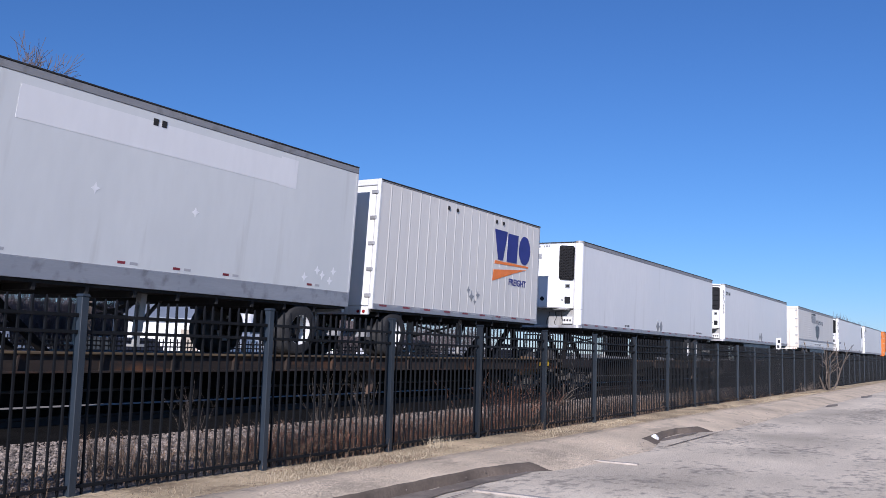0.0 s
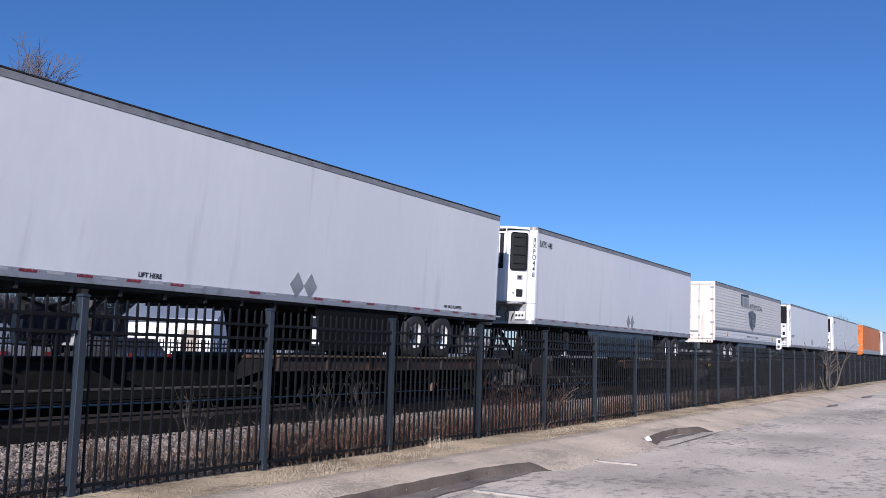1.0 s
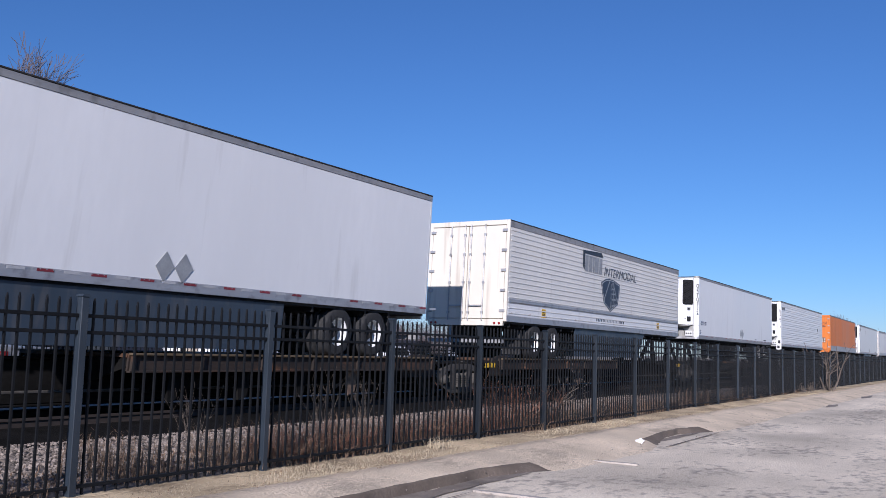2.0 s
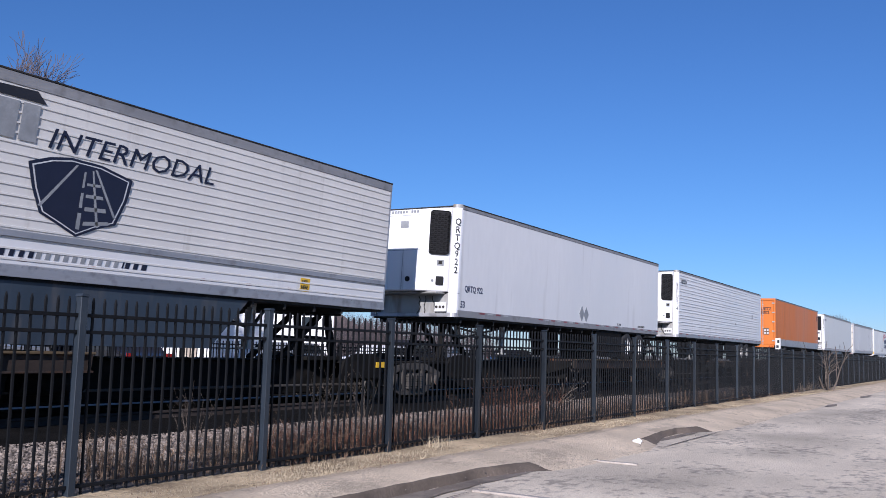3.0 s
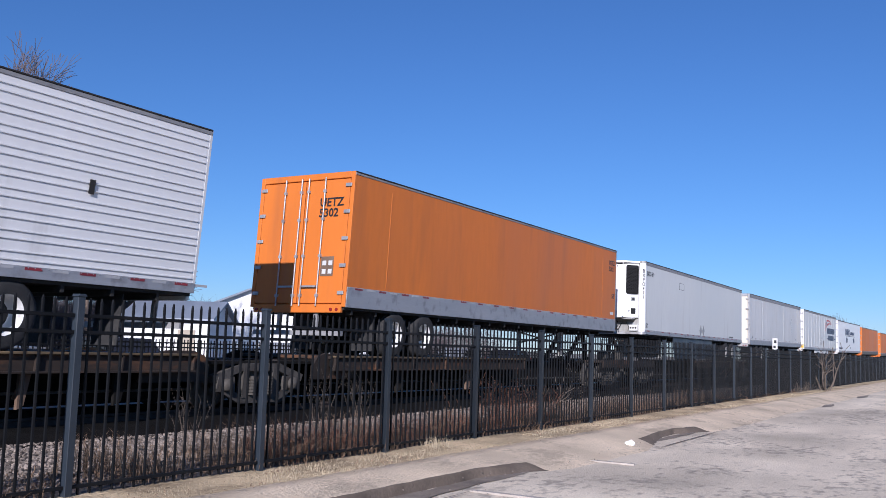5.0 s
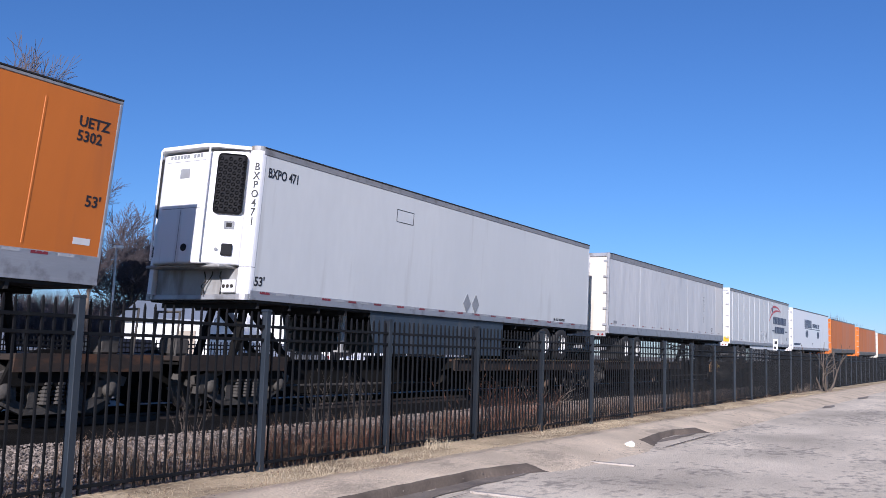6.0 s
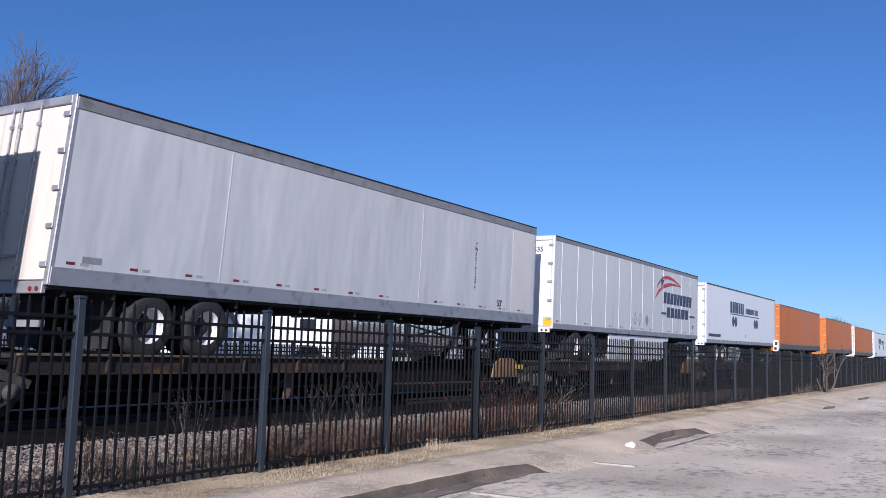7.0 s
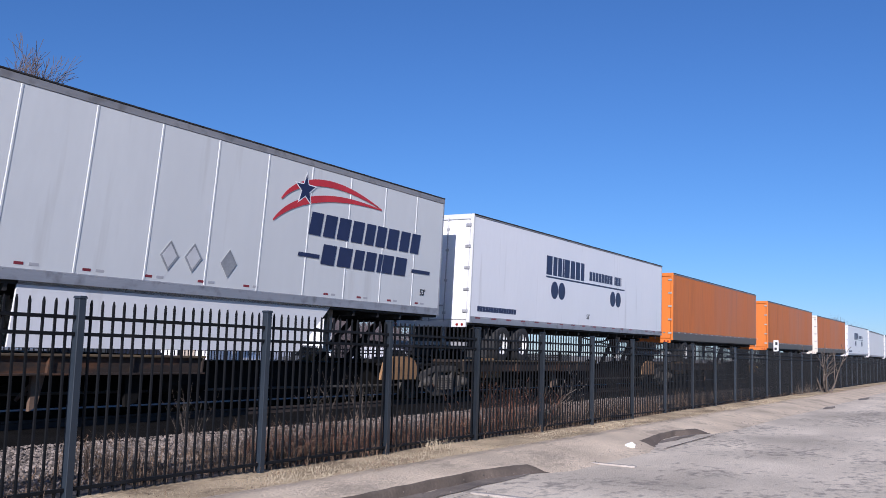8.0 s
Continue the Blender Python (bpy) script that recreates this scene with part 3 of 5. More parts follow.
    if mark and style == "hex":
        part("badge", boxed(-0.668, -0.658, -0.12, 0.12, z1 - 0.58, z1 - 0.40), GREY_INK, u)
        bm = bmesh.new()
        for k in range(10):
            if k != 6:
                box(bm, -0.667, -0.658, 0.42 - k * 0.085 - 0.06, 0.42 - k * 0.085, z1 - 0.2, z1 - 0.13)
        part("maker_mark", bm, GREY_INK, u)
    if style != "hex":
        part("dark_panel", boxed(-0.668, -0.661, -0.53, 0.53, z0 + 0.98, z1 - 0.16, bevel=0.003), GRILLE, u)
        part("front_panel", boxed(-0.672, -0.6685, -0.40, 0.42, z0 + 1.12, z1 - 0.19), WHITE_CLEAN, u)
    if seed in (4, 12):
        hood = [(0.0, -1.12), (-0.16, -1.12), (-0.64, -0.72), (-0.74, -0.56), (-0.74, 0.56), (-0.64, 0.72), (-0.16, 1.12), (0.0, 1.12)]
        part("hood", prism(hood, "z", z1 - 0.03, z1 + 0.035), WHITE_CLEAN, u, "white hood over the cooling unit")
        for y in (-0.60, 0.60):
            part("guard_rail", tube(bmesh.new(), (-0.69, y * 1.04, z0 + 0.06), (-0.715, y * 1.04, z1 - 0.02), 0.018, sides=8), WHITE_CLEAN, u)
    # nose plate below the unit with hoses and couplings
    part("nose_plate", boxed(-0.045, 0.0, Y0 + 0.22, Y1 - 0.22, FLOOR_Z + 0.03, z0 - 0.01, bevel=0.01), PLATE, t, "dull nose plate with hose couplings")
    part("drip_shelf", boxed(-0.5, 0.0, -0.95, 0.95, z0 - 0.06, z0, bevel=0.02), PLATE, u)
    rng = random.Random(seed)
    for k in range(3):
        y = -0.6 + 0.2 * k + rng.uniform(-0.03, 0.03)
        bm = bmesh.new()
        p = Vector((-0.06, y, z0 - 0.1))
        for j in range(5):
            q = p + Vector((rng.uniform(-0.03, 0.02), rng.uniform(-0.07, 0.07), -0.09))
            tube(bm, p, q, 0.011, sides=6)
            p = q
        part("hose", bm, UNDER, t)
    b = part("coupling_box", boxed(-0.13, -0.046, -1.04, -0.70, FLOOR_Z + 0.12, FLOOR_Z + 0.36, bevel=0.015), WHITE_OLD, t, "pale coupling box with dark sockets")
    for y in (-0.97, -0.87, -0.77):
        part("socket", tube(bmesh.new(), (-0.145, y, FLOOR_Z + 0.24), (-0.12, y, FLOOR_Z + 0.24), 0.034, sides=10), UNDER, b)
    part("nose_sill", boxed(-0.10, 0.0, -1.1, 1.1, FLOOR_Z - 0.01, FLOOR_Z + 0.09, bevel=0.01), ALU, t)


def trailer(label, L=16.15, rear="R", skin=None, top=3.88, unit=None, ribs=None, tape="rail", skirt=None, end_paint=None, legs=True, wheels=(2.0, 3.25),
            band=0.15, low_band=0.17, seed=1, low_paint=None, frame_paint=None, skirt_span=None):
    skin = skin or WHITE
    t = empty("semi_trailer")
    tagged(t, label, "trailer", "trailers on the train")
    part("body", boxed(0.03, L - 0.03, Y0 + 0.03, Y1 - 0.03, FLOOR_Z + 0.02, top - 0.03), end_paint or skin, t)
    for y0, y1 in ((Y0, Y0 + 0.03), (Y1 - 0.03, Y1)):
        part("side_panel", boxed(0.04, L - 0.04, y0, y1, FLOOR_Z + low_band, top - band), skin, t)
        a, b = (y0 - 0.012, y1) if y0 < 0 else (y0, y1 + 0.012)
        part("top_rail", boxed(0.0, L, a, b, top - band, top - 0.03, bevel=0.008), ALU_DARK, t, "grey metal top rail")
        bm = boxed(0.0, L, a, b, FLOOR_Z, FLOOR_Z + low_band, bevel=0.006)
        box(bm, 0.0, L, a - (0.008 if y0 < 0 else 0), b, FLOOR_Z, FLOOR_Z + 0.045)
        part("bottom_rail", bm, low_paint or ALU, t, "dull aluminium bottom rail")
    def rivets():
        bm = bmesh.new()
        for k in range(int(L / 0.11)):
            x, z = 0.08 + k * 0.11, FLOOR_Z + low_band - 0.022
            prism([(x - 0.011, z), (x, z - 0.011), (x + 0.011, z), (x, z + 0.011)], "y", Y0 - 0.018, Y0 - 0.0115, bm)
        return bm

    tagged(shared_part(("rivets", L, low_band), "riveting", rivets, ALU, t, Matrix()), kind="stuff")
    part("roof", boxed(-0.005, L + 0.005, Y0 - 0.018, Y1 + 0.018, top - 0.03, top, bevel=0.006), UNDER, t, "dark roof edge")
    part("floor", boxed(0.02, L - 0.02, Y0 + 0.05, Y1 - 0.05, FLOOR_Z - 0.05, FLOOR_Z + 0.02), UNDER, t)
    for k in range(int(L / 0.9)):
        shared_part("floor_beam", "floor_beam", lambda: boxed(0, 0.06, Y0 + 0.06, Y1 - 0.06, FLOOR_Z - 0.15, FLOOR_Z - 0.05), UNDER, t, pose(0.3 + k * 0.9, 0, 0))
    nose_x, rear_sign = (L, -1) if rear == "L" else (0.0, 1)
    # nose end: corner posts
    for y in (Y0, Y1):
        a, b = (y - 0.006, y + 0.16) if y < 0 else (y - 0.16, y + 0.006)
        lo, hi = (-0.012, 0.06) if rear == "R" else (L - 0.06, L + 0.012)
        if unit:
            k = 1 if y > 0 else -1
            pts = [(0.06, 1.306), (0.0, 1.306), (-0.04, 1.30), (-0.085, 1.272), (-0.118, 1.23), (-0.135, 1.18), (-0.14, 1.10), (0.0, 1.10)]
            part("corner_post", prism([(px, k * py) for px, py in pts], "z", FLOOR_Z, top - 0.012), WHITE_CLEAN, t, "rounded white corner post", smooth=False)
            part("corner_cap", prism([(px * 1.06, k * py * 1.003) for px, py in pts], "z", top - 0.08, top + 0.004), PLATE, t)
            part("corner_seam", prism([(px * 1.03, k * py * 1.002) for px, py in pts], "z", FLOOR_Z + 0.585, FLOOR_Z + 0.597), GREY_INK, t)
            part("corner_foot", prism([(px * 1.05, k * py * 1.003) for px, py in pts], "z", FLOOR_Z - 0.01, FLOOR_Z + 0.1), ALU, t)
        else:
            part("corner_post", boxed(lo, hi, a, b, FLOOR_Z, top - 0.012, bevel=0.02, segments=2), ALU, t)
    doors(t, rear_sign, L, top, end_paint or skin, frame_paint=frame_paint)
    if unit:
        reefer_unit(t, top, seed, unit)
    wx = [w if rear == "L" else L - w for w in wheels]
    road_wheels(t, sorted(wx))
    if legs:
        landing_gear(t, L - 3.6 if rear == "L" else 3.6)
    part("kingpin_plate", boxed(*((L - 1.8, L - 0.2) if rear == "L" else (0.2, 1.8)), -0.6, 0.6, FLOOR_Z - 0.06, FLOOR_Z - 0.003), UNDER, t)
    if skirt:
        a, b = skirt_span or ((5.0, L - 4.2) if rear == "L" else (4.2, L - 5.0))
        for y in (Y0 + 0.05, Y1 - 0.08):
            k = 0.3 if skirt_span else 0.9
            pts = [(a, FLOOR_Z), (b, FLOOR_Z), (b - (k if rear == "L" else 0), 0.10), (a + (0 if rear == "L" else k), 0.10)]
            part("side_skirt", prism(pts, "y", y, y + 0.03), skirt, t, "aerodynamic side skirt")
    # reflective tape
    if tape:
        z = FLOOR_Z + (low_band - 0.055 if tape == "rail" else low_band + 0.05)
        rng = random.Random(seed * 7)
        yy = Y0 - (0.0165 if tape == "rail" else 0.0035)
        step = 0.92 if tape == "rail" else 1.15
        for k in range(int((L - 0.5) / step) + 1):
            x = 0.25 + k * step + rng.uniform(-0.02, 0.02)
            if rng.random() < 0.12:
                continue
            if tape == "dash":
                shared_part("tape_rd", "red_reflector", lambda: boxed(0, 0.15, 0, 0.003, 0, 0.042), TAPE_RED, t, pose(x, yy, z))
                shared_part("tape_wd", "white_reflector", lambda: boxed(0, 0.15, 0, 0.003, 0, 0.042), GREY_INK if k % 2 else TAPE_PALE, t, pose(x + 0.24, yy, z))
                continue
            shared_part("tape_r", "red_reflector", lambda: boxed(0, 0.28, 0, 0.003, 0, 0.042), TAPE_RED, t, pose(x, yy, z))
            if tape == "rail" or k % 2:
                shared_part("tape_w", "white_reflector", lambda: boxed(0, 0.28, 0, 0.003, 0, 0.042), TAPE_PALE, t, pose(x + (0.31 if tape != "rail" else 0.45), yy, z))
    # side wall relief
    zb, zt = FLOOR_Z + low_band + 0.005, top - band - 0.005
    if ribs == "v":
        n = int(L / 0.405)
        for k in range(1, n):
            shared_part(("rv", L), "side_rib", lambda: prism([(-0.03, 0.0), (-0.012, -0.005), (0.012, -0.005), (0.03, 0.0)], "z", zb, zt), skin, t, pose(k * L / n, Y0, 0))
    if ribs == "seam":
        for k in range(12):
            shared_part(("rs", L), "side_seam", lambda: prism([(-0.02, 0.0), (-0.014, -0.008), (0.016, -0.008), (0.022, 0.0)], "z", zb, zt), skin, t, pose(0.567 + k * 1.316, Y0, 0))
    if ribs == "rivet":
        for k in range(1, 14):
            shared_part(("ri", L), "side_seam", lambda: prism([(-0.02, 0.0), (-0.018, -0.0022), (0.018, -0.0022), (0.02, 0.0)], "z", zb, zt), skin, t, pose(k * L / 14, Y0, 0))
    if ribs in ("h", "h2"):
        n, wide, deep = (17, 0.035, 0.013) if ribs == "h" else (18, 0.028, 0.017)
        pitch = (zt - zb) / n
        for k in range(n):
            z = zb + (k + 0.35) * pitch if ribs == "h" else zb + (k // 2 + 0.2) * 2 * pitch + (k % 2) * 0.115
            shared_part((ribs, L), "side_corrugation", lambda: prism([(0.0, 0.0), (-deep, 0.004), (-deep, wide - 0.004), (0.0, wide)], "x", 0.09, L - 0.09), skin, t, pose(0, Y0, z))
    return t


def diamond(t, x, z, r=0.2, material=None, hollow=False):
    pts = [(x - r, z), (x, z - r * 1.25), (x + r, z), (x, z + r * 1.25)]
    part("placard_holder", prism(pts, "y", Y0 - 0.012, Y0 - 0.001), material or GREY_INK, t, "grey diamond placard holder")
    if hollow:
        r *= 0.78
        part("placard", prism([(x - r, z), (x, z - r * 1.25), (x + r, z), (x, z + r * 1.25)], "y", Y0 - 0.014, Y0 - 0.0121), TAPE_WHITE, t)


def side_text(t, text, x, z, size, material=None, stretch=1.0, dy=0.004, shear=0.0, bold=0.022):
    return lettering("lettering", text, size, material or BLACK_INK, t, pose(x, Y0 - dy, z), stretch, shear=shear, bold=bold)


def nose_text(t, text, z, size=0.2):
    return lettering("lettering", text, size, BLACK_INK, t, pose(-0.106, -1.256, z, 0, 0, -52), 0.8, vertical=True)


# ---- rail cars under the trailers ----
def side_frame_mesh():
    bm = bmesh.new()
    top = [(-1.2, 0.10), (-0.5, 0.31), (0.5, 0.31), (1.2, 0.10)]
    low = [(-1.06, -0.02), (-0.48, -0.27), (0.48, -0.27), (1.06, -0.02)]
    for line, w in ((top, 0.13), (low, 0.11)):
        for p, q in zip(line, line[1:]):
            beam(bm, (p[0], 0, p[1]), (q[0], 0, q[1]), w, 0.14)
    for x in (-0.40, 0.40):
        box(bm, x - 0.06, x + 0.06, -0.07, 0.07, -0.24, 0.30)
    for x in (-0.89, 0.89):
        prism([(x - 0.2, 0.14), (x + 0.2, 0.14), (x + 0.24, -0.12), (x + 0.12, -0.12), (x + 0.1, 0.02), (x - 0.1, 0.02), (x - 0.12, -0.12), (x - 0.24, -0.12)], "y", -0.08, 0.08, bm)
    return bm


def rail_wheel_mesh():
    return lathe([(0.0, -0.06), (0.13, -0.06), (0.15, -0.02), (0.33, -0.015), (0.36, -0.065), (0.42, -0.06), (0.42, 0.05), (0.445, 0.065), (0.44, 0.085), (0.36, 0.085), (0.33, 0.03), (0.15, 0.03), (0.12, 0.07), (0.0, 0.07)], 26)


def spring_mesh():
    bm = bmesh.new()
    for x in (-0.22, 0.0, 0.22):
        for k in range(6):
            z = -0.17 + k * 0.055
            tube(bm, (x, 0, z), (x, 0, z + 0.032), 0.085, sides=10)
        tube(bm, (x, 0, -0.18), (x, 0, 0.17), 0.055, sides=8)
    return bm


def bogie(car, x):
    """A four-wheeled truck under a joint or a car end."""
    z = RAIL_Z + 0.43 - DECK_Z
    b = part("bogie", box(boxed(x - 0.2, x + 0.2, -1.05, 1.05, z - 0.02, z + 0.28, bevel=0.03), x - 0.3, x + 0.3, -0.35, 0.35, z + 0.28, z + 0.45), BOGIE, car, "dusty cast steel railway bogie")
    for s in (-1, 1):
        shared_part("side_frame", "side_frame", side_frame_mesh, BOGIE, b, pose(x, s * 1.10, z))
        shared_part("springs", "spring_nest", spring_mesh, BOGIE, b, pose(x, s * 1.19, z - 0.02))
        for k in (-0.89, 0.89):
            shared_part("rail_wheel", "rail_wheel", rail_wheel_mesh, BOGIE, b, pose(x + k, s * 0.76, z, 0, 0, 0 if s < 0 else 180), True)
            shared_part("bearing", "bearing_cap", lambda: lathe([(0.0, -0.14), (0.09, -0.13), (0.115, -0.1), (0.115, 0.1)], 14), BOGIE, b, pose(x + k, s * 1.15, z, 0, 0, 0 if s < 0 else 180), True)
    for k in (-0.89, 0.89):
        part("axle", tube(bmesh.new(), (x + k, -0.9, z), (x + k, 0.9, z), 0.08, sides=10), CAR_BLACK, b)


def sill(car, a, b, s):
    """A channel-shaped edge beam with a worn lip along its top."""
    y = s * 1.34
    bm = boxed(a, b, y - 0.02, y + 0.02, -0.27, 0.0)
    lo, hi = sorted((y, y + s * 0.09))
    box(bm, a, b, lo, hi, -0.29, -0.262)
    n = int((b - a) / 1.35)
    for k in range(n + 1):
        x = a + 0.05 + k * (b - a - 0.1) / max(1, n)
        lo2, hi2 = sorted((y + s * 0.02, y + s * 0.075))
        box(bm, x - 0.015, x + 0.015, lo2, hi2, -0.262, -0.03)
    e = part("edge_beam", bm, RUST, car, "rusty brown side sill")
    part("lip", boxed(a, b, lo, hi + 0.0, -0.028, 0.012, bevel=0.008), SILL_LIP, e, "worn yellowish lip")
    return e


def rail_car(length, rear, deck_length, trailer_x, trailer_L, seed, long_flat=False, trucks=(0.0,), ends=()):
    """One platform: x = 0 at its first joint. rear: the end over which the trailer's wheels stand."""
    rng = random.Random(seed)
    c = empty("rail_flat_car")
    tagged(c, "sooty spine rail car with brown wheel deck", "rail car", "rail cars of the train")
    bm = boxed(0.35, length - 0.35, -0.32, 0.32, -0.80, -0.12, bevel=0.02)
    box(bm, 0.35, length - 0.35, -0.42, 0.42, -0.12, -0.09)
    box(bm, 0.35, length - 0.35, -0.42, 0.42, -0.83, -0.80)
    part("spine", bm, CAR_BLACK, c)
    if long_flat:
        a, b = 0.25, length - 0.25
    elif rear == "L":
        a, b = trailer_x - 0.35, trailer_x + deck_length
    else:
        a, b = trailer_x + trailer_L - deck_length, trailer_x + trailer_L + 0.35
    part("wheel_deck", boxed(a, b, -1.33, 1.33, -0.06, 0.0), RUST, c, "steel wheel deck")
    for s in (-1, 1):
        sill(c, a, b, s)
    n = max(2, int((b - a) / 1.35))
    for k in range(n + 1):
        x = a + 0.06 + k * (b - a - 0.12) / n
        part("cross_bearer", prism([(-1.31, -0.07), (1.31, -0.07), (1.31, -0.2), (0.36, -0.5), (-0.36, -0.5), (-1.31, -0.2)], "x", x - 0.02, x + 0.02), CAR_BLACK, c)
    # hanging brake gear and brackets below the sill
    for k in range(5):
        x = a + (b - a) * (k + 0.6) / 5.5
        w = rng.uniform(0.18, 0.42)
        bm = prism([(x, -0.29), (x + w, -0.29), (x + w * 0.75, -0.74), (x + w * 0.2, -0.80)], "y", -1.2, -1.14)
        tube(bm, (x + w * 0.5, -1.17, -0.35), (x + w * 0.5 + rng.uniform(-0.3, 0.3), -0.9, -0.66), 0.03, sides=6)
        part("bracket", bm, DUSTY if k == 3 else CAR_BLACK, c)
    part("brake_pipe", tube(bmesh.new(), (0.6, -0.62, -0.58), (length - 0.6, -0.62, -0.62), 0.024, sides=6), BOGIE, c)
    part("reservoir", tube(bmesh.new(), (length * 0.5, -0.72, -0.45), (length * 0.5 + 1.1, -0.72, -0.45), 0.2, sides=14), CAR_BLACK, c)
    # hitch stand at the nose
    hitches = [(trailer_x + trailer_L - 0.95, -1)] if rear == "L" else [(trailer_x + 0.95, 1)]
    if long_flat:
        hitches = [(trailer_x + 0.95, 1), (length - 1.6, -1)]
    for x, o in hitches:
        h = part("hitch", boxed(x - 0.45, x + 0.45, -0.55, 0.55, 0.86, 0.945, bevel=0.02), CAR_BLACK, c, "black trailer hitch stand")
        for s in (-1, 1):
            bm = beam(bmesh.new(), (x - o * 0.1, s * 0.42, 0.86), (x - o * 0.35, s * 0.46, -0.10), 0.14, 0.10)
            beam(bm, (x + o * 0.15, s * 0.40, 0.84), (x + o * 1.35, s * 0.40, -0.10), 0.11, 0.10)
            beam(bm, (x - o * 0.2, s * 0.44, 0.35), (x + o * 0.7, s * 0.40, 0.38), 0.07, 0.07)
            part("strut", bm, CAR_BLACK, h)
        part("hitch_base", boxed(x - 0.7, x + 1.2 if o > 0 else x + 0.5, -0.62, 0.62, -0.10, -0.02), CAR_BLACK, h)
    # end gussets beside the bogies
    for x, o in ((0.30, 1), (length - 0.30, -1)):
        for s in (-1, 1):
            pts = [(x + o * 1.15, -0.46), (x + o * 1.12, -0.20), (x + o * 1.25, -0.02), (x + o * 1.5, 0.06), (x + o * 2.1, 0.06), (x + o * 2.5, -0.08), (x + o * 2.62, -0.46)]
            lo, hi = sorted((s * 1.18, s * 1.24))
            part("end_gusset", prism(pts, "y", lo, hi), (TAN_STEEL, CAR_BLACK, RUST)[rng.randrange(3)], c)
        part("end_platform", boxed(min(x, x + o * 1.9), max(x, x + o * 1.9), -1.16, 1.16, -0.16, -0.11), CAR_BLACK, c)
        if rng.random() < 0.2:
            lo = x + o * 1.1
            part("yellow_block", boxed(lo - 0.28, lo + 0.28, -1.26, -1.245, -0.24, -0.12), YELLOW, c, "yellow reflective block")
    bm = boxed(-0.5, 0.5, -0.14, 0.14, -0.55, -0.25, bevel=0.03)
    part("coupling", bm, CAR_BLACK, c)
    for x in trucks:
        bogie(c, x)
    # plain end platforms of separately coupled cars, with a brown sill and a coupler
    for x, o in ends:
        lo, hi = sorted((x, x + o * 2.6))
        part("end_deck", boxed(lo, hi, -1.3, 1.3, -0.1, -0.02, bevel=0.01), RUST, c)
        for s in (-1, 1):
            part("end_sill", boxed(lo, hi, *sorted((s * 1.30, s * 1.36)), -0.26, 0.0), RUST, c, "rusty brown end sill")
        if o < 0 and long_flat:
            part("yellow_block", boxed(x + o * 0.9 - 0.35, x + o * 0.9 + 0.35, -1.375, -1.362, -0.2, -0.04), YELLOW, c, "yellow reflective block")
        bm = tube(bmesh.new(), (x + o * 0.2, -0.9, -0.1), (x + o * 0.2, -0.9, 0.75), 0.02, sides=6)
        tube(bm, (x + o * 0.2, -0.9, 0.73), (x + o * 0.2, -0.35, 0.73), 0.02, sides=6)
        tube(bm, (x + o * 0.2, -0.35, -0.1), (x + o * 0.2, -0.35, 0.75), 0.02, sides=6)
        part("grab_rail", bm, BOGIE, c)
        part("brake_housing", boxed(x + o * 0.5 - 0.2, x + o * 0.5 + 0.2, -0.7, -0.35, -0.02, 0.3, bevel=0.04), BOGIE, c)
    return c


